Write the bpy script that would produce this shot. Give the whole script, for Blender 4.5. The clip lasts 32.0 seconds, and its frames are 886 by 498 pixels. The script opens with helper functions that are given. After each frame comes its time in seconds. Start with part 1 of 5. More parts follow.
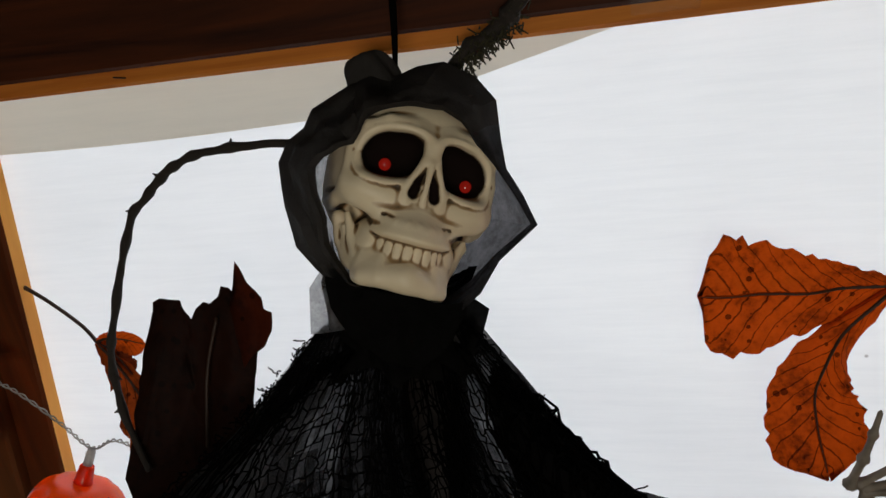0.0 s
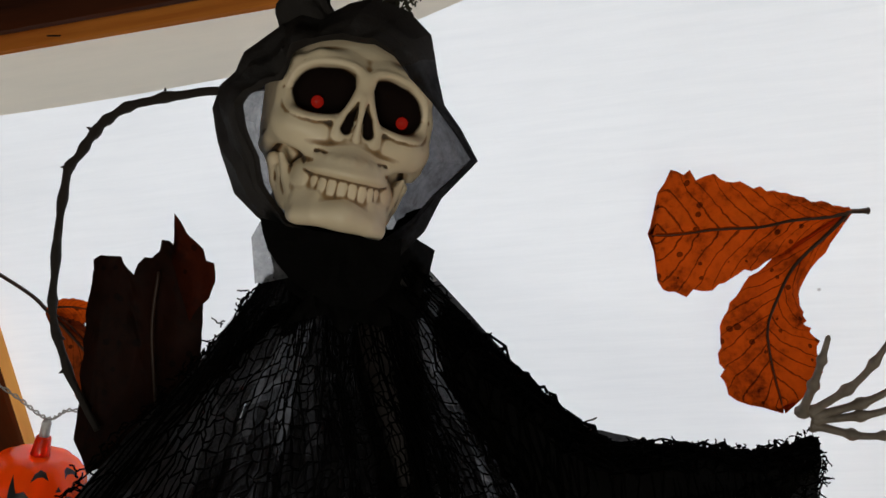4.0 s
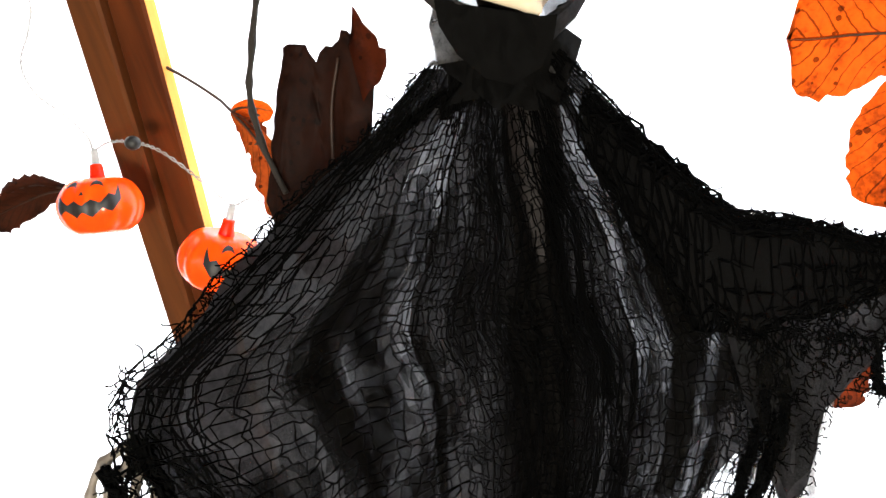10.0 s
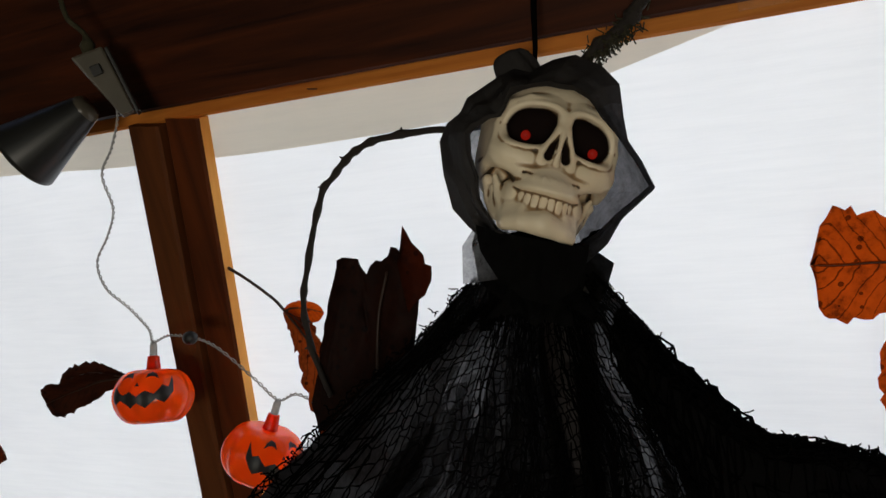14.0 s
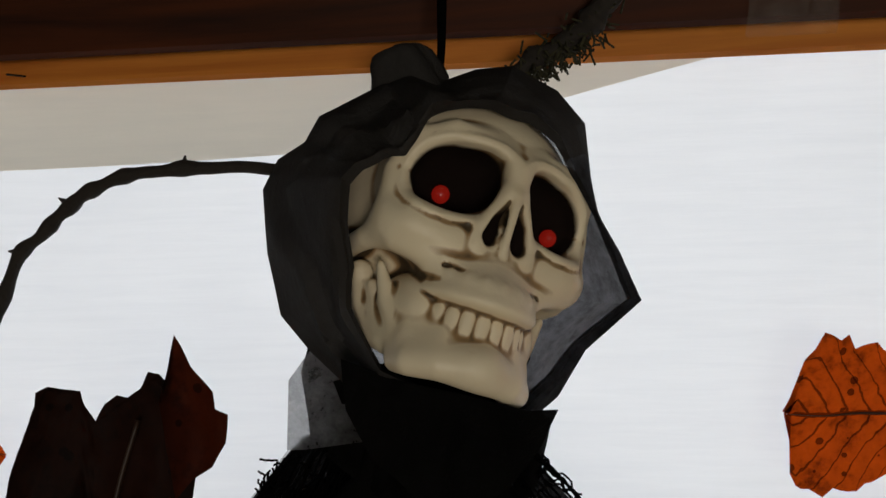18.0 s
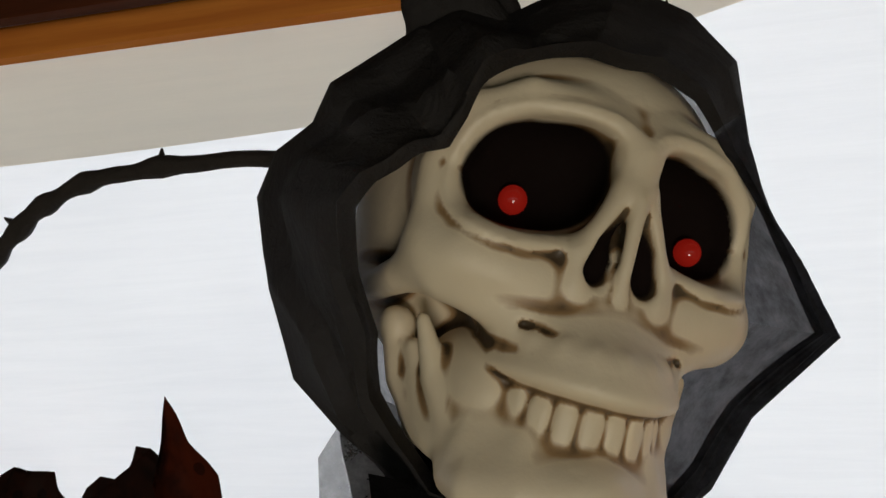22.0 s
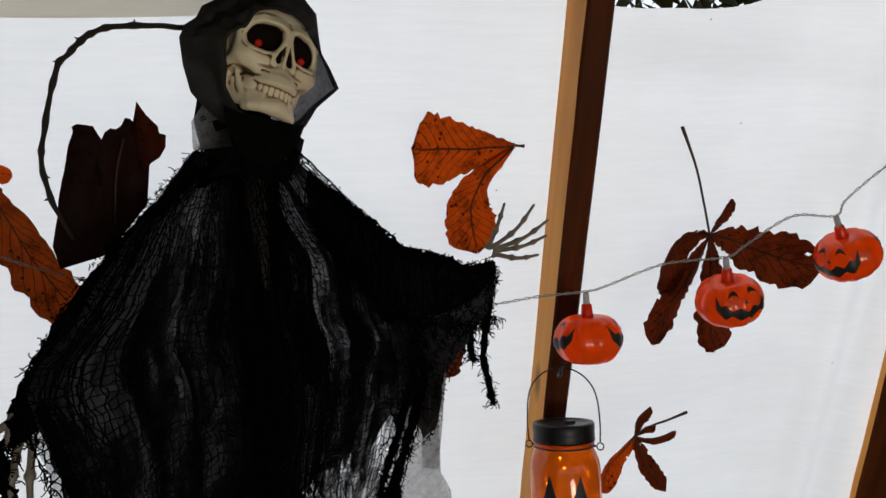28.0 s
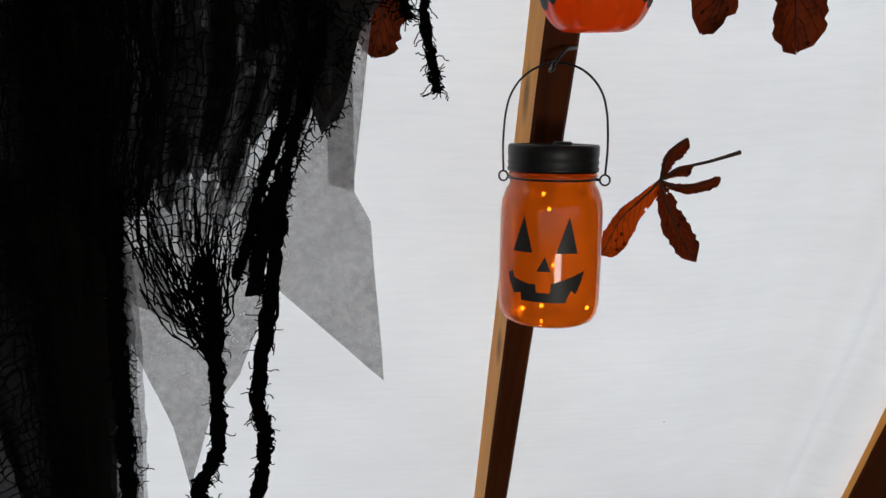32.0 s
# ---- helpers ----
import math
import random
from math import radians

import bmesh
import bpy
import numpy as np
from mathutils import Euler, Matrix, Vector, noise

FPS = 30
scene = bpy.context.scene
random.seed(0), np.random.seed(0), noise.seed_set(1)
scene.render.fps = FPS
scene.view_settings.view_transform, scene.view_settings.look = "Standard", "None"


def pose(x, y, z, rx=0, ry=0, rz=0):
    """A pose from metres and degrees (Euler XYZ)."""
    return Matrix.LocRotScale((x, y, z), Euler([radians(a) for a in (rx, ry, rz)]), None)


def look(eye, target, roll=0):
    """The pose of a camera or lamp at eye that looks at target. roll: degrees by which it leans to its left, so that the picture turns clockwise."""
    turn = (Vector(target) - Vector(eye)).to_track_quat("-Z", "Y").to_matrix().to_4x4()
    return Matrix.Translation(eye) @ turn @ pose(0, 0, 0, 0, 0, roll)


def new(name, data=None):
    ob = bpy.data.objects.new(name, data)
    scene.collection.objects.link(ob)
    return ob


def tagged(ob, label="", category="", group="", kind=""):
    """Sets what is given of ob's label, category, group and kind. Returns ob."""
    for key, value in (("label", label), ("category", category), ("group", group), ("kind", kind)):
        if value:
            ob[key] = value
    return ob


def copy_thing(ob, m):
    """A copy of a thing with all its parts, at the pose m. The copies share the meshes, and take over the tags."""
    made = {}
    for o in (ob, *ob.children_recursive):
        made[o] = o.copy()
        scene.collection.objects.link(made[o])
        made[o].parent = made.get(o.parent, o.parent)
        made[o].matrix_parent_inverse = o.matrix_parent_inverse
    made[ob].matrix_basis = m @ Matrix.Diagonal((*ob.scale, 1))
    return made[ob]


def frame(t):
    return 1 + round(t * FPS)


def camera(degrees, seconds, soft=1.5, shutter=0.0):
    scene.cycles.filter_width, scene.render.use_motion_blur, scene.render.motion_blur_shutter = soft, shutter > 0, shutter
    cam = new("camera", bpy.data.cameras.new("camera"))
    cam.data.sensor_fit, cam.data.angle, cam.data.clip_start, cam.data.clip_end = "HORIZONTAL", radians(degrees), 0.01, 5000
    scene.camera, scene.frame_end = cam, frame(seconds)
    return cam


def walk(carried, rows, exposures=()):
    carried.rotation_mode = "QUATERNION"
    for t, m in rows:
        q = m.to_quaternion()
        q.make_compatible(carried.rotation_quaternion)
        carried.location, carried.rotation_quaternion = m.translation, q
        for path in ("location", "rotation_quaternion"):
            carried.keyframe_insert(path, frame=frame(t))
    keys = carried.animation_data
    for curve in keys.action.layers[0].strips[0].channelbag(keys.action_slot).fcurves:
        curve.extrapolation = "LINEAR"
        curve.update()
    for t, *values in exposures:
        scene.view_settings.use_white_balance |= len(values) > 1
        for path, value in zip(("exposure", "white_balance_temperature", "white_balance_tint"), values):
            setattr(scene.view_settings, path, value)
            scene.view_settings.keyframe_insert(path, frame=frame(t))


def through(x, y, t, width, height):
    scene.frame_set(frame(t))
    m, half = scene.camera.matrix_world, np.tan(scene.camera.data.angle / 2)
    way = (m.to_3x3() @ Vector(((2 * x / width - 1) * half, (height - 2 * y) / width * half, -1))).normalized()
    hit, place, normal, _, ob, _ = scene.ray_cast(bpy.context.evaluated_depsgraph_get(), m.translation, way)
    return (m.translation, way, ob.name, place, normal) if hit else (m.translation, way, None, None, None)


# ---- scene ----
cam = camera(58.6, 32.0)
PATH = [
    (0, (0.17, 0.161, 1.618), (-0.089, 2.143, 1.662), -4.6),
    (0.5, (0.157, 0.184, 1.624), (-0.069, 2.17, 1.676), -4.8),
    (1, (0.139, 0.219, 1.629), (-0.048, 2.21, 1.679), -5.7),
    (1.5, (0.135, 0.237, 1.621), (0.006, 2.233, 1.656), -7.4),
    (2, (0.128, 0.241, 1.621), (0.038, 2.239, 1.67), -7.8),
    (2.5, (0.123, 0.249, 1.627), (-0.031, 2.243, 1.644), -8.6),
    (3, (0.142, 0.241, 1.6), (-0.006, 2.233, 1.71), -9.5),
    (3.5, (0.168, 0.198, 1.591), (-0.011, 2.19, 1.614), -7.7),
    (4, (0.187, 0.169, 1.594), (-0.033, 2.156, 1.595), -6.8),
    (4.5, (0.18, 0.168, 1.593), (-0.079, 2.151, 1.567), -6.3),
    (6.5, (0.224, 0.093, 1.586), (-0.058, 2.071, 1.692), -3.7),
    (7, (0.219, 0.103, 1.581), (-0.205, 2.053, 1.716), -3.9),
    (7.5, (0.215, 0.107, 1.582), (-0.093, 2.082, 1.638), -4.1),
    (8, (0.213, 0.109, 1.58), (-0.093, 2.086, 1.563), -4.0),
    (8.5, (0.205, 0.108, 1.571), (-0.165, 2.073, 1.53), -4.1),
    (9, (0.2, 0.089, 1.565), (-0.182, 2.053, 1.567), -3.9),
    (9.5, (0.186, 0.087, 1.573), (-0.258, 2.037, 1.576), -4.2),
    (10, (0.174, 0.106, 1.539), (-0.353, 2.019, 1.289), -4.9),
    (10.5, (0.168, 0.149, 1.501), (-0.356, 2.044, 1.133), -4.8),
    (11, (0.17, 0.162, 1.481), (-0.363, 2.049, 1.087), -5.3),
    (11.5, (0.17, 0.164, 1.478), (-0.364, 2.05, 1.08), -5.3),
    (12, (0.168, 0.162, 1.486), (-0.365, 2.046, 1.078), -4.8),
    (12.5, (0.156, 0.141, 1.494), (-0.389, 2.048, 1.238), -5.1),
    (13, (0.151, 0.117, 1.559), (-0.558, 1.964, 1.268), -5.2),
    (13.5, (0.172, 0.087, 1.538), (-0.449, 1.986, 1.619), -3.0),
    (14, (0.184, 0.083, 1.559), (-0.416, 1.98, 1.765), -3.3),
    (14.5, (0.178, 0.089, 1.564), (-0.357, 2.003, 1.793), -3.0),
    (15, (0.173, 0.107, 1.572), (-0.309, 2.029, 1.842), -2.7),
    (15.5, (0.162, 0.146, 1.584), (-0.364, 2.052, 1.886), -3.1),
    (17.5, (0.092, 0.274, 1.607), (0.119, 2.243, 1.959), -0.6),
    (18, (0.092, 0.281, 1.614), (0.152, 2.258, 1.914), -2.2),
    (18.5, (0.094, 0.278, 1.607), (0.151, 2.247, 1.949), -2.9),
    (19, (0.123, 0.268, 1.628), (0.072, 2.26, 1.797), -1.4),
    (19.5, (0.082, 0.274, 1.604), (0.094, 2.224, 2.05), -2.8),
    (20, (0.08, 0.266, 1.615), (-0.033, 2.231, 1.969), -0.7),
    (20.5, (0.115, 0.307, 1.635), (-0.159, 2.269, 1.907), -3.7),
    (21, (0.108, 0.333, 1.637), (-0.126, 2.305, 1.871), -3.8),
    (21.5, (0.111, 0.356, 1.64), (-0.196, 2.321, 1.852), -3.8),
    (22, (0.1, 0.367, 1.648), (-0.097, 2.352, 1.791), -4.6),
    (22.5, (0.113, 0.343, 1.632), (-0.143, 2.323, 1.75), -4.5),
    (23, (0.132, 0.33, 1.619), (-0.16, 2.296, 1.847), -2.7),
    (23.5, (0.128, 0.313, 1.623), (-0.108, 2.29, 1.806), -3.6),
    (24, (0.141, 0.301, 1.623), (-0.12, 2.277, 1.787), -3.0),
    (24.5, (0.193, 0.234, 1.602), (-0.219, 2.185, 1.748), -3.8),
    (25, (0.195, 0.154, 1.56), (-0.138, 2.119, 1.728), -2.8),
    (25.5, (0.14, 0.057, 1.519), (0.338, 2.047, 1.569), -1.8),
    (26, (0.07, -0.027, 1.528), (0.491, 1.927, 1.474), -1.4),
    (26.5, (0.048, -0.067, 1.506), (0.599, 1.85, 1.351), -1.1),
    (28.5, (0.035, -0.136, 1.536), (0.643, 1.766, 1.429), -3.5),
    (29, (0.039, -0.129, 1.535), (0.667, 1.764, 1.399), -2.7),
    (29.5, (0.036, -0.135, 1.529), (0.674, 1.749, 1.311), -2.0),
    (30, (0.037, -0.138, 1.522), (0.649, 1.748, 1.259), -2.1),
    (30.5, (0.035, -0.13, 1.519), (0.636, 1.759, 1.252), -1.3),
    (31, (0.056, -0.095, 1.499), (0.61, 1.775, 1.056), -0.5),
    (31.5, (0.129, 0.024, 1.409), (0.658, 1.879, 0.879), -1.2),
    (32, (0.195, 0.104, 1.368), (0.649, 1.971, 0.815), -1.0),
]
EXPOSURES = [(0.0, 0.12), (4.0, 0.12), (7.0, -0.05), (9.6, -0.05), (9.8, 1.5), (10.2, 3.4), (10.6, 6.1), (12.4, 6.1), (12.8, 3.7), (13.1, 2.5), (13.5, 0.2), (15.5, 0.25), (17.5, 0.1), (20.0, 0.12), (21.0, 0.24), (23.0, 0.24), (24.0, 0.15), (26.0, 0.08), (29.0, 0.1), (30.5, 0.1), (32.0, 0.05)]
walk(cam, [(t, look(eye, target, roll)) for t, eye, target, roll in PATH], EXPOSURES)

# ---- light: an overcast day outside the sheet ----
world = bpy.data.worlds.new("sky")
scene.world = world
world.use_nodes = True
wt = world.node_tree
sky = wt.nodes.new("ShaderNodeTexSky")
sky.sky_type, sky.sun_disc = "NISHITA", False
sky.sun_elevation, sky.sun_rotation = radians(52), radians(12)
sky.air_density, sky.dust_density = 1.0, 3.0
wt.links.new(sky.outputs[0], wt.nodes["Background"].inputs[0])
wt.nodes["Background"].inputs[1].default_value = 0.15
sun_data = bpy.data.lights.new("sun", "SUN")
sun_data.energy, sun_data.angle, sun_data.color = 1.6, radians(14), (1, 0.99, 0.96)
sun = new("sun", sun_data)
sun.matrix_world = look((0.9, 4.0, 5.5), (0.2, 0.6, 1.5))

# small warm lamp added behind the camera to brighten the skull, for front daylight
front = bpy.data.lights.new("open_front", "AREA")
front.shape, front.size, front.size_y, front.energy, front.color = "RECTANGLE", 0.5, 0.35, 8.2, (1.0, 0.91, 0.78)
new("open_front", front).matrix_world = look((0.28, -1.3, 1.02), (0.12, 0.55, 1.6))

# ---- materials ----
class Nodes:
    """A node material in the making."""

    def __init__(self, name):
        self.m = bpy.data.materials.new(name)
        self.m.use_nodes = True
        self.t = self.m.node_tree
        self.p = self.t.nodes["Principled BSDF"]
        self.out = self.t.nodes["Material Output"]

    def add(self, kind, **inputs):
        n = self.t.nodes.new("ShaderNode" + kind)
        for k, v in inputs.items():
            key = k.replace("_", " ")
            self.put(v, n.inputs[int(k[1:]) if k[0] == "i" and k[1:].isdigit() else key])
        return n

    def put(self, v, socket):
        if isinstance(v, bpy.types.NodeSocket):
            self.t.links.new(v, socket)
        else:
            socket.default_value = v

    def coords(self, stretch=(1, 1, 1), uv=False):
        c = self.add("TexCoord")
        mp = self.add("Mapping", Vector=c.outputs["UV" if uv else "Object"], Scale=stretch)
        return mp.outputs[0]

    def noise(self, at, scale, detail=4.0, rough=0.55, distort=0.0):
        n = self.add("TexNoise", Vector=at, Scale=scale, Detail=detail, Roughness=rough, Distortion=distort)
        return n.outputs[0]

    def ramp(self, fac, *stops):
        r = self.add("ValToRGB", Fac=fac)
        e = r.color_ramp.elements
        while len(e) < len(stops):
            e.new(0.5)
        for k, (pos, col) in enumerate(stops):
            e[k].position = pos
            e[k].color = (*col, 1) if len(col) == 3 else col
        return r.outputs[0]

    def mix(self, fac, a, b, mode="MIX"):
        n = self.t.nodes.new("ShaderNodeMix")
        n.data_type, n.blend_type = "RGBA", mode
        self.put(fac, n.inputs[0])
        self.put(a if isinstance(a, bpy.types.NodeSocket) else (*a, 1), n.inputs[6])
        self.put(b if isinstance(b, bpy.types.NodeSocket) else (*b, 1), n.inputs[7])
        return n.outputs[2]

    def math(self, op, a, b=0.0, c=0.0):
        n = self.t.nodes.new("ShaderNodeMath")
        n.operation = op
        self.put(a, n.inputs[0]), self.put(b, n.inputs[1]), self.put(c, n.inputs[2])
        return n.outputs[0]

    def bump(self, height, strength=0.4, distance=0.001):
        b = self.add("Bump", Height=height, Strength=strength, Distance=distance)
        return b.outputs[0]

    def base(self, color, rough=0.6, normal=None, **more):
        self.put(color if isinstance(color, bpy.types.NodeSocket) else (*color, 1), self.p.inputs["Base Color"])
        self.put(rough, self.p.inputs["Roughness"])
        if normal is not None:
            self.put(normal, self.p.inputs["Normal"])
        for k, v in more.items():
            self.put(v, self.p.inputs[k.replace("_", " ")])
        return self.p.outputs[0]

    def blend(self, fac, a, b):
        n = self.add("MixShader", i0=fac, i1=a, i2=b)
        return n.outputs[0]

    def done(self, shader=None):
        if shader is not None:
            self.t.links.new(shader, self.out.inputs[0])
        return self.m


def wood(name, dark, light, along, rough=0.62, knots=True, dull=0.8):
    n = Nodes(name)
    squeeze = tuple(4.0 if k == along else 60.0 for k in range(3))
    grain = n.noise(n.coords(squeeze), 1.0, 6, 0.6, 0.6)
    broad = n.noise(n.coords(tuple(1.5 if k == along else 9.0 for k in range(3))), 1.0, 3)
    col = n.ramp(grain, (0.28, dark), (0.5, tuple((a + b) / 2 for a, b in zip(dark, light))), (0.72, light))
    col = n.mix(n.math("MULTIPLY", broad, dull), col, tuple(c * 0.55 for c in dark))
    if knots:
        v = n.add("TexVoronoi", Vector=n.coords(tuple(5.0 if k == along else 11.0 for k in range(3))), Scale=1.0)
        spot = n.ramp(v.outputs["Distance"], (0.05, (1, 1, 1)), (0.16, (0, 0, 0)))
        col = n.mix(n.math("MULTIPLY", spot, 0.75), col, tuple(c * 0.25 for c in dark))
    n.base(col, n.math("MULTIPLY_ADD", grain, 0.25, rough - 0.12), n.bump(grain, 0.5, 0.0008), Specular_IOR_Level=0.16)
    return n.done()


# one pine in two tones: lit for the sides, shaded for the faces
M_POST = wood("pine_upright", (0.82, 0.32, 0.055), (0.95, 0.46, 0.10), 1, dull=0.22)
M_POST_SHADED = wood("pine_upright_shaded", (0.065, 0.014, 0.003), (0.20, 0.046, 0.008), 1)
M_POST_OLD = wood("stained_upright", (0.10, 0.030, 0.008), (0.22, 0.066, 0.016), 1)
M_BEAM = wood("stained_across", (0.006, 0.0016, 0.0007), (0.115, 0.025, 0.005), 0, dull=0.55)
M_BATTEN = wood("pine_across", (0.50, 0.13, 0.018), (0.92, 0.36, 0.06), 0, knots=False, dull=0.4)
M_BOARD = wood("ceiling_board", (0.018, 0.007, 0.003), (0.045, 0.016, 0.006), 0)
M_FLOOR = wood("floor_board", (0.14, 0.09, 0.05), (0.24, 0.16, 0.09), 1)


def sheet_material(name, tint, through, gloss):
    n = Nodes(name)
    at = n.coords((6, 90, 6))
    weave = n.noise(at, 3.0, 5, 0.6)
    cloud = n.noise(n.coords((2.2, 3.2, 2.2)), 1.0, 4)
    col = n.mix(n.ramp(cloud, (0.3, (0, 0, 0)), (0.7, (1, 1, 1))), tuple(c * 0.90 for c in tint), tuple(min(1, c * 1.02) for c in tint))
    streak = n.ramp(n.noise(n.coords((14, 190, 14)), 1.0, 5, 0.68, 0.4), (0.3, (0.955, 0.96, 0.965)), (0.62, (1, 1, 1)))
    col = n.mix(1.0, col, streak, "MULTIPLY")
    dots = n.add("TexVoronoi", Vector=n.coords(), Scale=12.0)
    speck = n.ramp(dots.outputs["Distance"], (0.010, (1, 1, 1)), (0.018, (0, 0, 0)))
    col = n.mix(n.math("MULTIPLY", speck, 0.6), col, (0.12, 0.1, 0.09))
    nrm = n.bump(n.math("ADD", weave, n.math("MULTIPLY", cloud, 2.0)), 0.5, 0.0014)
    front = n.base(col, 0.34, nrm, Specular_IOR_Level=gloss)
    tr = n.add("BsdfTranslucent", Color=col)
    return n.done(n.blend(through, front, tr.outputs[0]))


M_SHEET = sheet_material("tarpaulin_white", (0.87, 0.91, 0.935), 0.72, 0.5)
M_HEM = sheet_material("tarpaulin_double", (0.80, 0.74, 0.63), 0.62, 0.4)


def cloth_material(name, color, clear, glow, grain=900.0, milk=None, spread=0.75):
    """Thin unwoven cloth that lets some light straight through."""
    n = Nodes(name)
    fibre = n.noise(n.coords(), grain, 3, 0.7)
    broad = n.noise(n.coords(), 30.0, 3)
    col = n.mix(broad, tuple(c * 0.6 for c in color), tuple(min(1, c * 1.5) for c in color))
    body = n.base(col, 0.85, n.bump(n.math("MULTIPLY_ADD", n.noise(n.coords(), 140.0, 4, 0.6, 0.8), 3.0, fibre), 0.7, 0.0007), Specular_IOR_Level=0.06)
    lit = [min(1, c * 3) if milk is None else milk * c / color[1] for c in color]
    blotch = n.noise(n.coords(), 130.0, 5, 0.7)
    tr = n.add("BsdfTranslucent", Color=n.mix(n.ramp(blotch, (0.32, (0, 0, 0)), (0.68, (1, 1, 1))), tuple(c * 0.5 for c in lit), tuple(min(1, c * 1.5) for c in lit)))
    body = n.blend(glow, body, tr.outputs[0])
    hole = n.add("BsdfTransparent")
    share = n.ramp(n.math("MULTIPLY_ADD", broad, 0.35, n.math("MULTIPLY", fibre, 0.75)), (0.28, ((1 - spread) * clear,) * 3), (0.72, (min(1.0, (1 + spread) * clear),) * 3))
    return n.done(n.blend(share, body, hole.outputs[0]))


M_LINING = cloth_material("black_unwoven_single", (0.06, 0.058, 0.057), 0.26, 0.6, 420.0, milk=0.34, spread=0.6)
M_INNER = cloth_material("black_unwoven_double", (0.018, 0.0172, 0.0175), 0.006, 0.6, milk=0.044, spread=0.6)
M_SLIT = cloth_material("black_unwoven_thin", (0.03, 0.03, 0.032), 0.018, 0.6, 600.0, milk=0.11, spread=0.7)
M_FOLD = cloth_material("black_unwoven_fold", (0.006, 0.0055, 0.005), 0.44, 0.05)
M_VEIL = cloth_material("black_unwoven_veil", (0.035, 0.035, 0.039), 0.035, 0.6, 260.0, milk=0.11, spread=1.0)
M_HOOD = cloth_material("black_unwoven_hood", (0.033, 0.030, 0.029), 0.010, 0.05)
M_BACK = cloth_material("black_unwoven_back", (0.05, 0.05, 0.054), 0.15, 0.6, 420.0, milk=0.24, spread=0.7)
M_DENSE = cloth_material("black_cloth_layers", (0.0028, 0.0026, 0.0025), 0.002, 0.02)
n = Nodes("black_thread")
n.base(n.mix(n.noise(n.coords(), 120.0), (0.0010, 0.0010, 0.0010), (0.003, 0.0029, 0.0029)), 0.95, Specular_IOR_Level=0.02)
M_THREAD = n.done()

n = Nodes("painted_bone")
# cream to dark brown: groove paint and the painted shade of the hollows
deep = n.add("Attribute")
deep.attribute_name = "wash_and_shade"
wash_shade = n.ramp(n.math("MULTIPLY_ADD", n.noise(n.coords(), 90.0, 3), 0.25, n.math("SUBTRACT", deep.outputs["Fac"], 0.125)), (0.06, (0.94, 0.80, 0.58)), (0.30, (0.40, 0.24, 0.11)), (0.62, (0.035, 0.018, 0.008)))
mott = n.noise(n.coords(), 60.0, 5)
stain = n.ramp(n.noise(n.coords(), 22.0, 4), (0.45, (0, 0, 0)), (0.75, (1, 1, 1)))
col = n.mix(n.math("MULTIPLY", mott, 0.15), wash_shade, (0.42, 0.32, 0.19))
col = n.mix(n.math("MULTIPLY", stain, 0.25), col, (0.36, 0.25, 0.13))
fine = n.noise(n.coords(), 400.0, 4)
mark = n.add("Attribute")
mark.attribute_name = "black_paint"
col = n.mix(mark.outputs["Fac"], col, (0.010, 0.006, 0.005))
n.base(col, n.math("MULTIPLY_ADD", mott, 0.2, n.math("MULTIPLY_ADD", mark.outputs["Fac"], 0.4, 0.34)), n.bump(n.math("ADD", fine, mott), 0.25, 0.0006), Specular_IOR_Level=n.math("MULTIPLY_ADD", mark.outputs["Fac"], -0.40, 0.45))
M_BONE = n.done()
n = Nodes("grey_bone")
n.base(n.mix(n.noise(n.coords(), 150.0, 4), (0.08, 0.062, 0.05), (0.32, 0.26, 0.20)), 0.6)
M_CLAW = n.done()
n = Nodes("socket_black")
n.base((0.012, 0.007, 0.006), 0.7)
M_SOCKET = n.done()
n = Nodes("red_diode")
n.base((0.22, 0.012, 0.008), 0.05, Emission_Color=(1, 0.03, 0.015, 1), Emission_Strength=0.10)
M_DIODE = n.done()


def leaf_material(name, rich, brown, through):
    """Dry leaf: u runs along the middle rib, v across it from -1 to 1."""
    n = Nodes(name)
    sep = n.add("SeparateXYZ", Vector=n.coords(uv=True))
    u, v = sep.outputs[0], n.math("ABSOLUTE", sep.outputs[1])
    obj = n.coords()
    wob = n.noise(obj, 60.0, 3)
    ribs = n.math("FRACT", n.math("MULTIPLY_ADD", u, 11.0, n.math("MULTIPLY_ADD", v, -2.6, n.math("MULTIPLY", wob, 0.9))))
    rib = n.math("LESS_THAN", n.math("ABSOLUTE", n.math("SUBTRACT", ribs, 0.5)), n.math("MULTIPLY_ADD", v, -0.045, 0.075))
    mid = n.math("LESS_THAN", v, 0.035)
    vein = n.math("MAXIMUM", rib, mid)
    patch = n.noise(obj, 38.0, 5, 0.65)
    small = n.noise(obj, 260.0, 4, 0.6)
    col = n.ramp(n.math("MULTIPLY_ADD", small, 0.35, n.math("MULTIPLY", patch, 0.75)), (0.36, brown), (0.55, rich), (0.75, tuple(min(1, c * 1.3) for c in rich)))
    col = n.mix(n.math("MULTIPLY", vein, 0.7), col, tuple(c * 0.35 for c in brown))
    dots = n.add("TexVoronoi", Vector=obj, Scale=95.0)
    dot = n.math("LESS_THAN", dots.outputs["Distance"], n.math("MULTIPLY", n.noise(obj, 25.0), 0.32))
    col = n.mix(n.math("MULTIPLY", dot, 0.75), col, tuple(c * 0.4 for c in brown))
    front = n.base(col, 0.65, n.bump(n.math("ADD", small, vein), 0.5, 0.0006), Specular_IOR_Level=0.1)
    tr = n.add("BsdfTranslucent", Color=col)
    return n.done(n.blend(through, front, tr.outputs[0]))


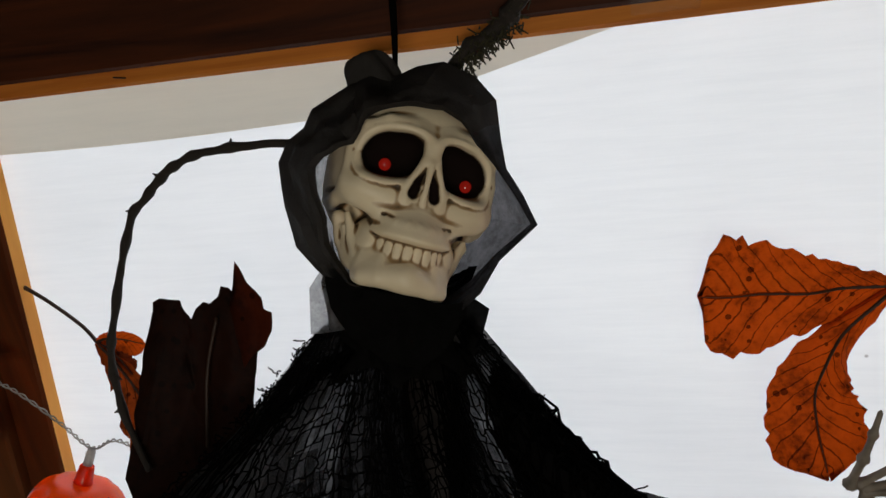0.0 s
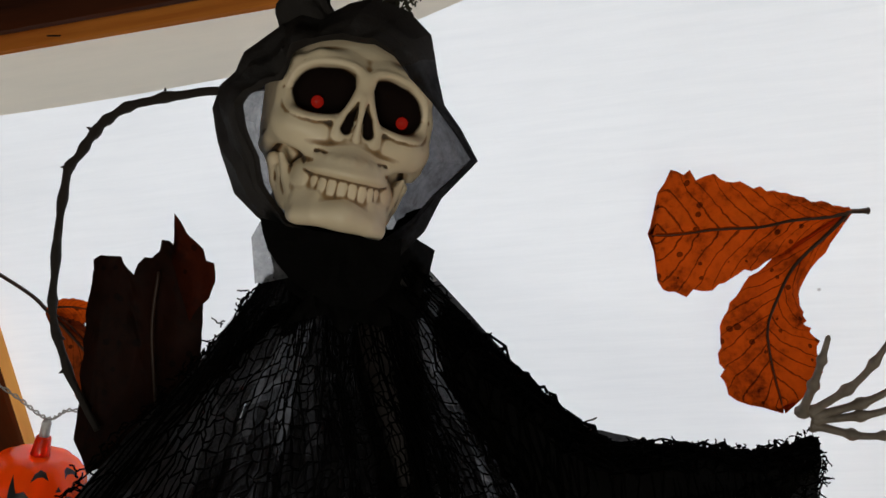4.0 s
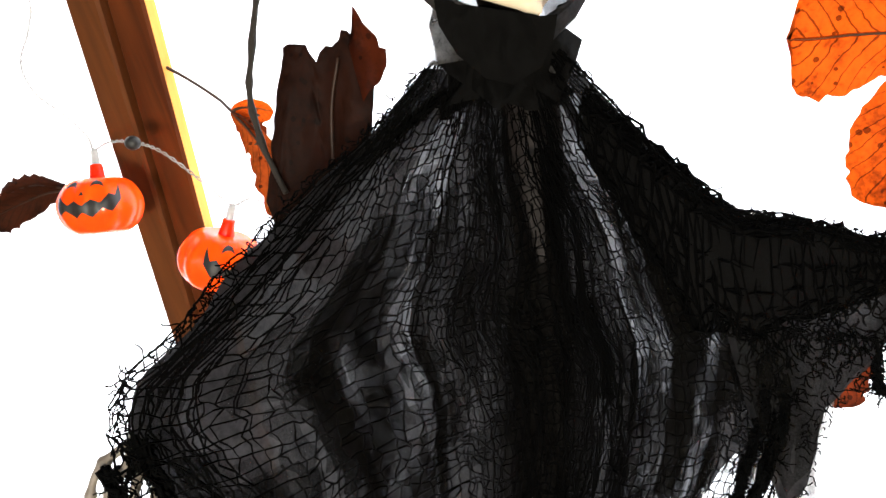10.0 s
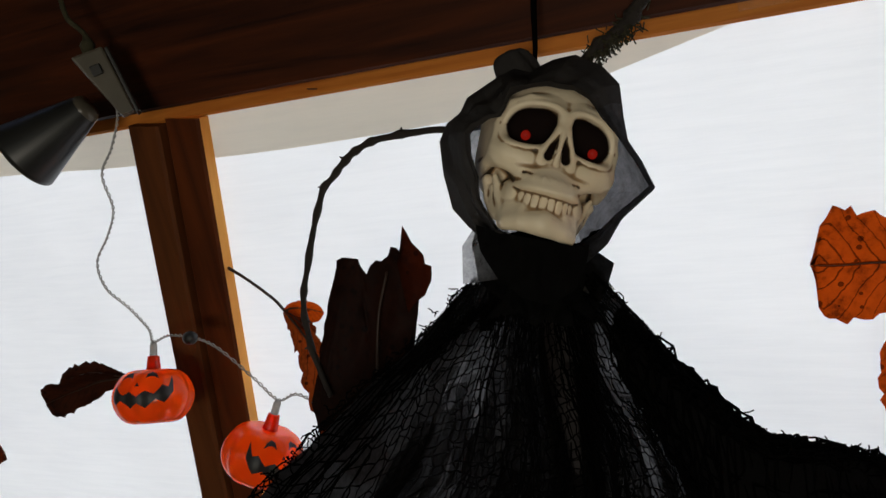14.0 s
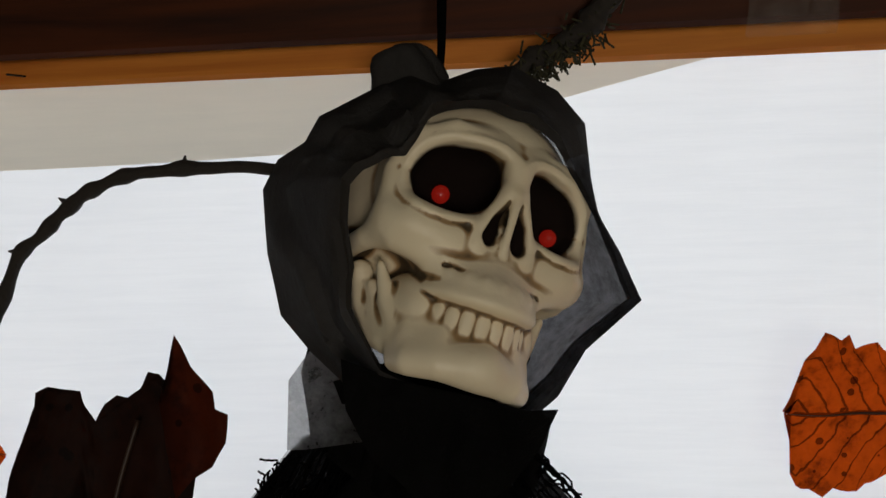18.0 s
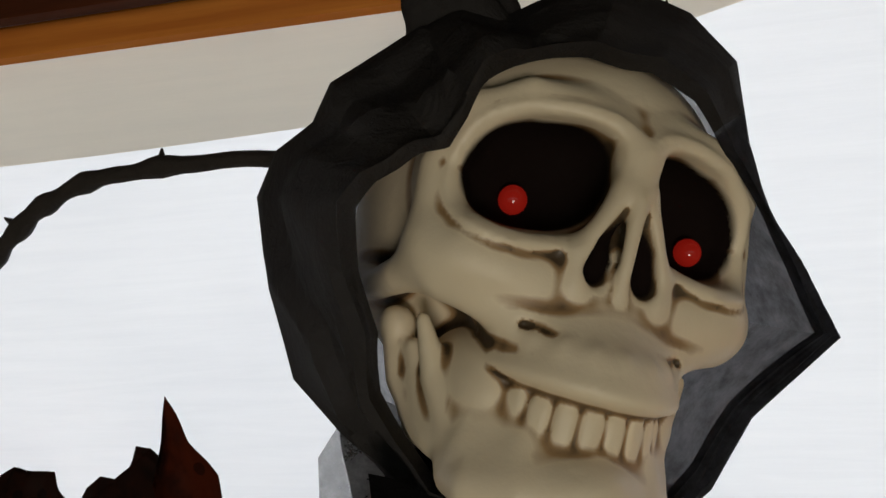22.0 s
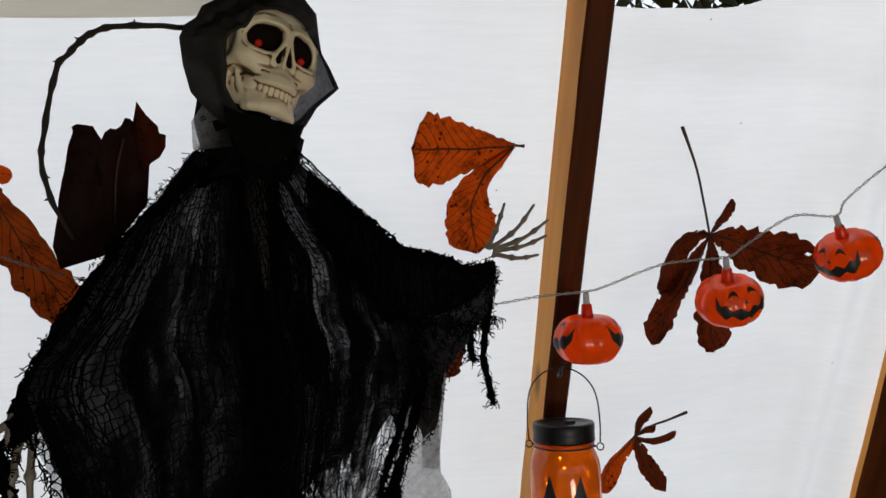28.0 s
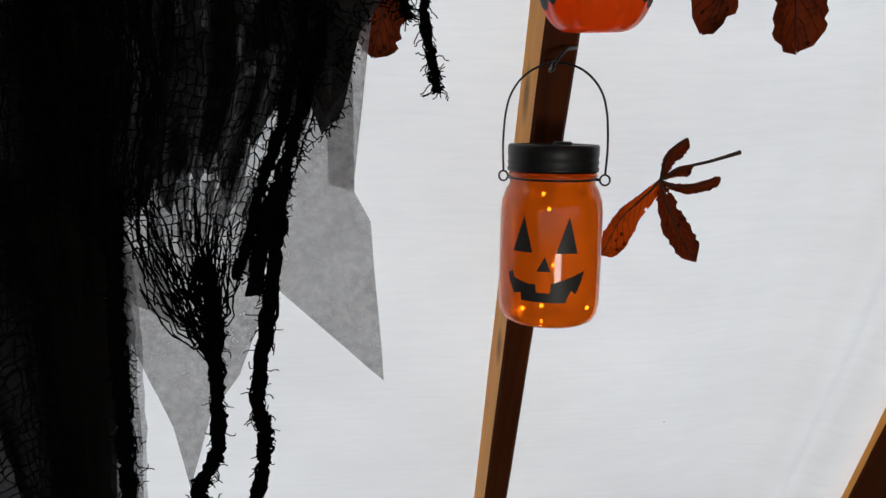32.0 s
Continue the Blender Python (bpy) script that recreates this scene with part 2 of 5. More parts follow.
M_LEAF_ORANGE = leaf_material("leaf_orange", (0.44, 0.056, 0.0035), (0.060, 0.007, 0.0012), 0.66)
M_LEAF_RUST = leaf_material("leaf_rust", (0.12, 0.018, 0.004), (0.022, 0.005, 0.002), 0.42)
M_LEAF_DARK = leaf_material("leaf_dark", (0.034, 0.008, 0.003), (0.006, 0.0025, 0.0015), 0.24)
M_LEAF_TAN = leaf_material("leaf_tan", (0.22, 0.036, 0.005), (0.03, 0.006, 0.002), 0.55)
n = Nodes("leaf_stalk")
n.base(n.mix(n.noise(n.coords(), 200.0), (0.012, 0.005, 0.003), (0.05, 0.02, 0.008)), 0.6)
M_STALK = n.done()
n = Nodes("twig_bark")
bark = n.noise(n.coords(), 220.0, 5, 0.7)
n.base(n.mix(bark, (0.006, 0.0045, 0.0035), (0.036, 0.026, 0.020)), 0.85, n.bump(bark, 0.9, 0.0012))
M_BARK = n.done()
n = Nodes("moss")
n.base(n.mix(n.noise(n.coords(), 300.0), (0.008, 0.008, 0.003), (0.06, 0.052, 0.02)), 0.9)
M_MOSS = n.done()

n = Nodes("pumpkin_plastic")
tone = n.noise(n.coords(), 35.0, 3)
col = n.mix(tone, (0.82, 0.09, 0.006), (0.90, 0.16, 0.012))
front = n.base(col, 0.16, n.bump(n.noise(n.coords(), 70.0), 0.08, 0.001))
tr = n.add("BsdfTranslucent", Color=(0.95, 0.13, 0.008, 1))
M_PUMPKIN = n.done(n.blend(0.45, front, tr.outputs[0]))
n = Nodes("cap_plastic")
front = n.base((0.72, 0.05, 0.01), 0.2)
tr = n.add("BsdfTranslucent", Color=(0.8, 0.06, 0.01, 1))
M_CAP = n.done(n.blend(0.4, front, tr.outputs[0]))
n = Nodes("black_paint")
n.base(n.mix(n.noise(n.coords(), 150.0), (0.006, 0.006, 0.006), (0.025, 0.022, 0.02)), 0.5)
M_PAINT = n.done()
n = Nodes("clear_wire")
front = n.base(n.mix(n.noise(n.coords(), 250.0), (0.28, 0.27, 0.25), (0.55, 0.53, 0.5)), 0.15)
tr = n.add("BsdfTransparent", Color=(0.85, 0.85, 0.83, 1))
M_WIRE = n.done(n.blend(0.35, front, tr.outputs[0]))
n = Nodes("warm_bulb")
n.base((1, 0.6, 0.2), 0.2, Emission_Color=(1, 0.5, 0.12, 1), Emission_Strength=11.0)
M_BULB = n.done()
n = Nodes("amber_glass")
tone = n.noise(n.coords(), 30.0, 3)
tint = n.mix(tone, (0.86, 0.30, 0.035), (0.93, 0.40, 0.06))
clear = n.add("BsdfTransparent", Color=tint)
milk = n.add("BsdfTranslucent", Color=(0.95, 0.33, 0.03, 1))
skin = n.base((0.85, 0.25, 0.02), 0.04)
s = n.blend(0.52, clear.outputs[0], milk.outputs[0])
fr = n.add("Fresnel", IOR=1.5)
gl = n.add("BsdfGlossy", Color=(1, 1, 1, 1), Roughness=0.03)
s = n.blend(0.14, s, skin)
M_GLASS = n.done(n.blend(n.math("MULTIPLY", fr.outputs[0], 0.7), s, gl.outputs[0]))
n = Nodes("black_metal")
n.base(n.mix(n.noise(n.coords(), 90.0), (0.008, 0.008, 0.008), (0.03, 0.028, 0.026)), 0.42, Metallic=0.6)
M_METAL = n.done()
n = Nodes("pale_plastic")
n.base(n.mix(n.noise(n.coords(), 40.0), (0.05, 0.042, 0.03), (0.14, 0.12, 0.09)), 0.3)
M_PALE = n.done()
n = Nodes("grey_plastic")
n.base(n.mix(n.noise(n.coords(), 25.0), (0.008, 0.008, 0.008), (0.03, 0.03, 0.029)), 0.4)
M_GREY = n.done()
n = Nodes("clear_tape")
front = n.base((0.8, 0.78, 0.72), 0.12, n.bump(n.noise(n.coords(), 160.0), 0.7, 0.002))
tr = n.add("BsdfTransparent", Color=(0.95, 0.93, 0.9, 1))
M_TAPE = n.done(n.blend(0.93, front, tr.outputs[0]))
n = Nodes("meadow")
n.base(n.mix(n.noise(n.coords(), 3.0, 6), (0.03, 0.045, 0.012), (0.10, 0.11, 0.035)), 0.9)
M_GROUND = n.done()
n = Nodes("hedge_leaf")
n.base(n.mix(n.noise(n.coords(), 2.0, 5), (0.03, 0.04, 0.008), (0.16, 0.12, 0.03)), 0.7)
M_HEDGE = n.done()
n = Nodes("plain_wall")
n.base(n.mix(n.noise(n.coords(), 4.0, 6), (0.16, 0.11, 0.07), (0.26, 0.19, 0.13)), 0.8)
M_WALL = n.done()

# ---- building helpers ----
def part(name, bm, material, parent=None, label=""):
    """Links a bmesh as one mesh object under a thing or a part."""
    me = bpy.data.meshes.new(name)
    bm.to_mesh(me)
    bm.free()
    me.materials.append(material)
    ob = new(name, me)
    ob.parent = parent
    return tagged(ob, label)


def raw(name, verts, faces, material, parent=None, label="", smooth=False):
    me = bpy.data.meshes.new(name)
    me.from_pydata([tuple(v) for v in verts], [], [tuple(f) for f in faces])
    me.materials.append(material)
    if smooth:
        me.polygons.foreach_set("use_smooth", [True] * len(me.polygons))
    ob = new(name, me)
    ob.parent = parent
    return tagged(ob, label)


def base(name, m, label, category, group="", kind=""):
    """The empty that holds a thing's parts."""
    ob = new(name)
    ob.empty_display_size = 0.02
    ob.matrix_world = m
    return tagged(ob, label, category, group, kind)


def smooth(ob):
    ob.data.polygons.foreach_set("use_smooth", [True] * len(ob.data.polygons))
    return ob


def segments(a, b, r, sides=3):
    """Thin prisms from the points a to the points b: vertices and faces."""
    a, b = np.asarray(a, float), np.asarray(b, float)
    d = b - a
    d /= np.maximum(np.linalg.norm(d, axis=1, keepdims=True), 1e-9)
    up = np.where(np.abs(d[:, 2:]) < 0.8, [[0.0, 0.0, 1.0]], [[1.0, 0.0, 0.0]])
    s = np.cross(d, up)
    s /= np.maximum(np.linalg.norm(s, axis=1, keepdims=True), 1e-9)
    q = np.cross(d, s)
    r = np.broadcast_to(np.asarray(r, float).reshape(-1, 1), (len(a), 1))
    rings = []
    for end in (a, b):
        for k in range(sides):
            w = 2 * math.pi * k / sides
            rings.append(end + r * (s * math.cos(w) + q * math.sin(w)))
    verts = np.stack(rings, 1).reshape(-1, 3)
    one = [(k, (k + 1) % sides, sides + (k + 1) % sides, sides + k) for k in range(sides)]
    faces = (np.array(one)[None] + (np.arange(len(a)) * 2 * sides)[:, None, None]).reshape(-1, 4)
    return verts, faces


def tube(points, radii, sides=8, caps=True):
    """A round tube along points, as vertices and faces."""
    pts = [Vector(p) for p in points]
    verts, faces = [], []
    side = None
    for i, p in enumerate(pts):
        d = (pts[min(i + 1, len(pts) - 1)] - pts[max(i - 1, 0)]).normalized()
        if side is None:
            side = d.orthogonal().normalized()
        side = (side - d * side.dot(d)).normalized()
        q = d.cross(side)
        r = radii[i] if hasattr(radii, "__len__") else radii
        verts += [p + (side * math.cos(w) + q * math.sin(w)) * r for w in (2 * math.pi * k / sides for k in range(sides))]
    for i in range(len(pts) - 1):
        for k in range(sides):
            a, b = i * sides + k, i * sides + (k + 1) % sides
            faces.append((a, b, b + sides, a + sides))
    if caps:
        faces.append(tuple(range(sides))[::-1])
        faces.append(tuple(range((len(pts) - 1) * sides, len(pts) * sides)))
    return verts, faces


def spline(points, count):
    """A smooth line through the points."""
    p = [Vector(q) for q in points]
    p = [p[0] * 2 - p[1]] + p + [p[-1] * 2 - p[-2]]
    out = []
    spans = len(p) - 3
    for i in range(count):
        x = i / (count - 1) * spans
        k = min(int(x), spans - 1)
        t = x - k
        a, b, c, d = p[k:k + 4]
        out.append(0.5 * ((2 * b) + (c - a) * t + (2 * a - 5 * b + 4 * c - d) * t * t + (3 * b - a - 3 * c + d) * t ** 3))
    return out


def lathe(profile, sides=40, lobes=0, depth=0.0):
    """A turned shape from (radius, height) pairs; lobes give it ribs."""
    verts, faces = [], []
    for r, h in profile:
        for k in range(sides):
            w = 2 * math.pi * k / sides
            g = 1 - depth * abs(math.cos(lobes * w / 2)) ** 3 if lobes else 1
            verts.append((r * g * math.cos(w), r * g * math.sin(w), h))
    for i in range(len(profile) - 1):
        for k in range(sides):
            a, b = i * sides + k, i * sides + (k + 1) % sides
            faces.append((a, b, b + sides, a + sides))
    return verts, faces


def joined(*pieces):
    verts, faces = [], []
    for v, f in pieces:
        o = len(verts)
        verts += [tuple(x) for x in v]
        faces += [tuple(int(i) + o for i in g) for g in f]
    return verts, faces


def box(x0, x1, y0, y1, z0, z1, bevel=0.003):
    bm = bmesh.new()
    bmesh.ops.create_cube(bm, size=1, matrix=pose((x0 + x1) / 2, (y0 + y1) / 2, (z0 + z1) / 2) @ Matrix.Diagonal((x1 - x0, y1 - y0, z1 - z0, 1)))
    if bevel:
        bmesh.ops.bevel(bm, geom=bm.edges[:], offset=bevel, segments=2, affect="EDGES", profile=0.6)
    return bm


def rough_bar(u0, v0, u1, v1, w, n0, n1, steps=24, wear=0.0008, seed=0):
    """A sawn timber in the wall's own axes, its edges a little worn; w is to the right of its run."""
    d = Vector((u1 - u0, v1 - v0))
    run = d.normalized()
    s = Vector((run.y, -run.x)) * w
    e = 0.0025
    bm = bmesh.new()
    rows = []
    for i in range(steps + 1):
        o = Vector((u0, v0)) + d * (i / steps)
        loop = []
        aw = abs(w)
        for a, n in ((e / aw, n0), (1 - e / aw, n0), (1, n0 + e), (1, n1 - e), (1 - e / aw, n1), (e / aw, n1), (0, n1 - e), (0, n0 + e)):
            j = noise.noise(Vector((i * 0.9, a * 7 + seed, n * 90))) * wear
            q = o + s * a
            loop.append(bm.verts.new((q.x + j, q.y, n + j)))
        rows.append(loop)
    for a, b in zip(rows, rows[1:]):
        for k in range(8):
            bm.faces.new((a[k], a[(k + 1) % 8], b[(k + 1) % 8], b[k]))
    bm.faces.new(rows[0][::-1]), bm.faces.new(rows[-1])
    bmesh.ops.recalc_face_normals(bm, faces=bm.faces)
    return bm


# ---- the sloping wall: u along the beam, v up the posts, n towards the inside ----
WX = Vector((0.9916, -0.1261, -0.0300)).normalized()
WV = Vector((-0.0226, -0.3966, 0.9177)).normalized()
WN = WX.cross(WV)
WALL = Matrix.Translation((0.1, 0.622, 1.748)) @ Matrix((WX, WV, WN)).transposed().to_4x4()


def on_wall(u, v, n=0.0):
    return WALL @ Vector((u, v, n))


def wall_thing(name, bm, material, label, category, kind="structure"):
    ob = part(name, bm, material)
    ob.matrix_world = WALL
    return tagged(ob, label, category, kind=kind)


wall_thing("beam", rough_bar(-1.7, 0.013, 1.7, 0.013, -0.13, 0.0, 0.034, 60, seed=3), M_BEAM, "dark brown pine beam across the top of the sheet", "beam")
wall_thing("batten", rough_bar(-1.7, 0.0, 1.7, 0.0, -0.0150, 0.001, 0.012, 60, seed=5), M_BATTEN, "thin orange pine batten under the beam", "batten")
wall_thing("post", rough_bar(-0.521, -1.5, -0.306, -0.001, -0.037, 0.0, 0.017, seed=11), M_POST, "orange-brown pine post with a knot and an edge painted as lit", "post")
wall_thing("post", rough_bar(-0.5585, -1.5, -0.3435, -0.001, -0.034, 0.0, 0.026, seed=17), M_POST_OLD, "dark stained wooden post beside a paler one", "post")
wall_thing("post", rough_bar(0.338, -1.5, 0.311, -0.001, 0.0285, 0.0, 0.060, seed=23), M_POST, "square pine post with lit side and shaded face put in its colour", "post")
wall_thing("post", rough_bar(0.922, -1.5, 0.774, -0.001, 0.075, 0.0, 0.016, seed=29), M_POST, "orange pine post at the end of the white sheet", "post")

# posts' faces get the darker pine: their shade is painted, sides painted as lit
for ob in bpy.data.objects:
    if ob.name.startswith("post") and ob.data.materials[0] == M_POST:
        ob.data.materials.append(M_POST_SHADED)
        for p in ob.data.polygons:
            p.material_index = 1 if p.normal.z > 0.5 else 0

wall_thing("side_panel", rough_bar(1.02, -1.6, 0.87, 0.012, 0.75, -0.012, 0.0, seed=31), M_POST_OLD, "dark brown board panel beyond the last post", "panel")

# white sheet, stapled behind the posts; slack with folds on the bay beside the square post
def sheet_top(u):
    if u < 0.352:
        return 0.03
    return float(np.interp(u, (0.352, 0.40, 0.46, 0.52, 0.60, 0.70), (-0.020, -0.021, -0.023, -0.017, 0.0, 0.02))) + 0.0012 * math.sin(u * 60)


def sheet_depth(u, v):
    d = -0.004 + 0.0016 * noise.noise(Vector((u * 9, v * 5, 0))) + 0.0006 * noise.noise(Vector((u * 30, v * 12, 4)))
    d -= 0.006 * (1 - abs(((u + 0.306) / 0.62) * 2 - 1)) if -0.306 < u < 0.311 else 0.0
    if u > 0.352:
        d -= 0.004 + 0.003 * math.sin((v * 46) + u * 6) * math.exp(-((v + 0.09) / 0.055) ** 2)
        d -= 0.012 * math.exp(-((u - 0.60 + 0.10 * v) / 0.1) ** 2)
        edge = u - (0.745 - 0.06 * (v + 0.69))
        d += 0.012 * math.exp(-(edge / 0.028) ** 2) - 0.010 * math.exp(-((edge - 0.05) / 0.022) ** 2)
        d += 0.003 * math.sin(edge * 90) * math.exp(-(edge / 0.12) ** 2)
    return min(d, -0.0025) if u < 0.352 else min(d, 0.004)


bm = bmesh.new()
nu, nv = 240, 110
grid = []
for i in range(nu + 1):
    u = -1.7 + 2.68 * i / nu
    top = sheet_top(u)
    grid.append([bm.verts.new((u, top - (top + 1.65) * (j / nv), sheet_depth(u, top - (top + 1.65) * (j / nv)))) for j in range(nv + 1)])
for a, b in zip(grid, grid[1:]):
    for j in range(nv):
        bm.faces.new((a[j], a[j + 1], b[j + 1], b[j]))
tarp = base("tarpaulin", WALL, "white translucent plastic sheet stretched behind wooden posts", "tarpaulin")
sheet = smooth(part("sheet", bm, M_SHEET, tarp))
bm = bmesh.new()
rows = []
for i in range(141):
    u = -0.95 + 1.10 * i / 140
    low = -0.033 + 0.006 * math.sin(u * 7) + (0.0335 * ((u + 0.02) / 0.17) if u > -0.02 else 0.0) + 0.02 * max(0.0, -0.45 - u)
    rows.append([bm.verts.new((u, 0.02 + (low - 0.02) * k / 6, 0.0015 + 0.0012 * noise.noise(Vector((u * 14, k, 9))) - 0.0035 * (k < 1))) for k in range(7)])
for a, b in zip(rows, rows[1:]):
    for k in range(6):
        bm.faces.new((a[k], a[k + 1], b[k + 1], b[k]))
for f in bm.faces:
    f.smooth = True
part("hem", bm, M_HEM, tarp, "cream doubled hem of the sheet")

# dark board ceiling of the shelter; floor and plain side walls added unseen, open behind
# boards run back out of view to block sky and darken the skull's brow
bm = bmesh.new()
for i in range(25):
    y0 = -1.234 + 0.073 * i
    b = box(-1.9, 2.3, y0, y0 + 0.071, 1.905 + 0.0015 * (i % 3), 1.93)
    me = bpy.data.meshes.new("board")
    b.to_mesh(me)
    b.free()
    bm.from_mesh(me)
    bpy.data.meshes.remove(me)
tagged(part("ceiling", bm, M_BOARD), "dark brown boarded ceiling, run back unseen to block the sky", "ceiling", kind="structure")
bm = bmesh.new()
bmesh.ops.create_grid(bm, x_segments=40, y_segments=40, size=80)
for v in bm.verts:
    v.co.z = -0.02
tagged(part("ground", bm, M_GROUND), "dull green and brown grass outside", "ground", kind="structure")
tagged(part("floor", box(-1.9, 2.3, -1.2, 1.9, -0.015, 0.0, 0), M_FLOOR), "brown wooden floor", "floor", kind="structure")
tagged(part("wall_west", box(-1.95, -1.9, -1.2, 1.9, 0, 2.0, 0), M_WALL), "plain brown wooden wall added out of view", "wall", kind="structure")
tagged(part("wall_east", box(2.3, 2.35, -1.2, 1.9, 0, 2.0, 0), M_WALL), "plain brown wooden wall added out of view", "wall", kind="structure")

# hedge far outside, seen through the gap over the slack sheet
rng = np.random.default_rng(4)
vs, fs = [], []
for i in range(9000):
    c = Vector((rng.uniform(-3, 9), rng.uniform(6.0, 7.2), rng.uniform(0.3, 5.2)))
    r = rng.uniform(0.10, 0.2)
    q = Euler(rng.uniform(0, 6.28, 3)).to_matrix()
    o = len(vs)
    vs += [c + q @ Vector(p) * r for p in ((-1, 0, 0), (0, -0.45, 0.1), (1, 0, 0), (0, 0.45, 0.1))]
    fs.append((o, o + 1, o + 2, o + 3))
tagged(raw("hedge", vs, fs, M_HEDGE), "yellow-green autumn hedge beyond the sheet", "hedge", kind="stuff")

# ---- hanging skeleton: one mesh ----
def surface(field, lo, hi, step):
    """The zero surface of a field on a grid (dual vertices), as vertices and faces."""
    axes = [np.arange(a, b, step) for a, b in zip(lo, hi)]
    x, y, z = np.meshgrid(*axes, indexing="ij")
    f = field(x, y, z)
    inside = f < 0
    total = np.zeros(tuple(n - 1 for n in f.shape) + (3,))
    hits = np.zeros(tuple(n - 1 for n in f.shape))
    corner = [(a, b, c) for a in (0, 1) for b in (0, 1) for c in (0, 1)]
    nx, ny, nz = f.shape
    at = lambda q, g: g[q[0]:nx - 1 + q[0], q[1]:ny - 1 + q[1], q[2]:nz - 1 + q[2]]
    for p in corner:
        for k in range(3):
            if p[k] == 0:
                q = tuple(p[i] + (i == k) for i in range(3))
                fa, fb = at(p, f), at(q, f)
                cross = at(p, inside) != at(q, inside)
                t = np.where(cross, fa / np.where(fa == fb, 1, fa - fb), 0)
                for i in range(3):
                    total[..., i] += np.where(cross, p[i] + (t if i == k else 0), 0)
                hits += cross
    used = hits > 0
    index = -np.ones(hits.shape, int)
    index[used] = np.arange(used.sum())
    cells = np.argwhere(used)
    verts = (cells + total[used] / hits[used][:, None]) * step + np.array(lo)
    faces = []
    for k in range(3):
        a, b = (k + 1) % 3, (k + 2) % 3
        sl0 = [slice(1, -1)] * 3
        sl0[k] = slice(0, -1)
        sl1 = list(sl0)
        sl1[k] = slice(1, None)
        c0, c1 = inside[tuple(sl0)], inside[tuple(sl1)]
        for flip, mask in ((False, c0 & ~c1), (True, ~c0 & c1)):
            e = np.argwhere(mask)
            e[:, a] += 1
            e[:, b] += 1
            quad = []
            for da, db in ((-1, -1), (0, -1), (0, 0), (-1, 0)):
                q = e.copy()
                q[:, a] += da
                q[:, b] += db
                quad.append(index[tuple(q.T)])
            quad = np.stack(quad, 1)
            faces.append(quad[:, ::-1] if flip else quad)
    return verts, np.concatenate(faces)


def fuse(a, b, k):
    h = np.clip(0.5 + 0.5 * (b - a) / k, 0, 1)
    return b + (a - b) * h - k * h * (1 - h)


def carve(a, b, k):
    return -fuse(-a, b, k)


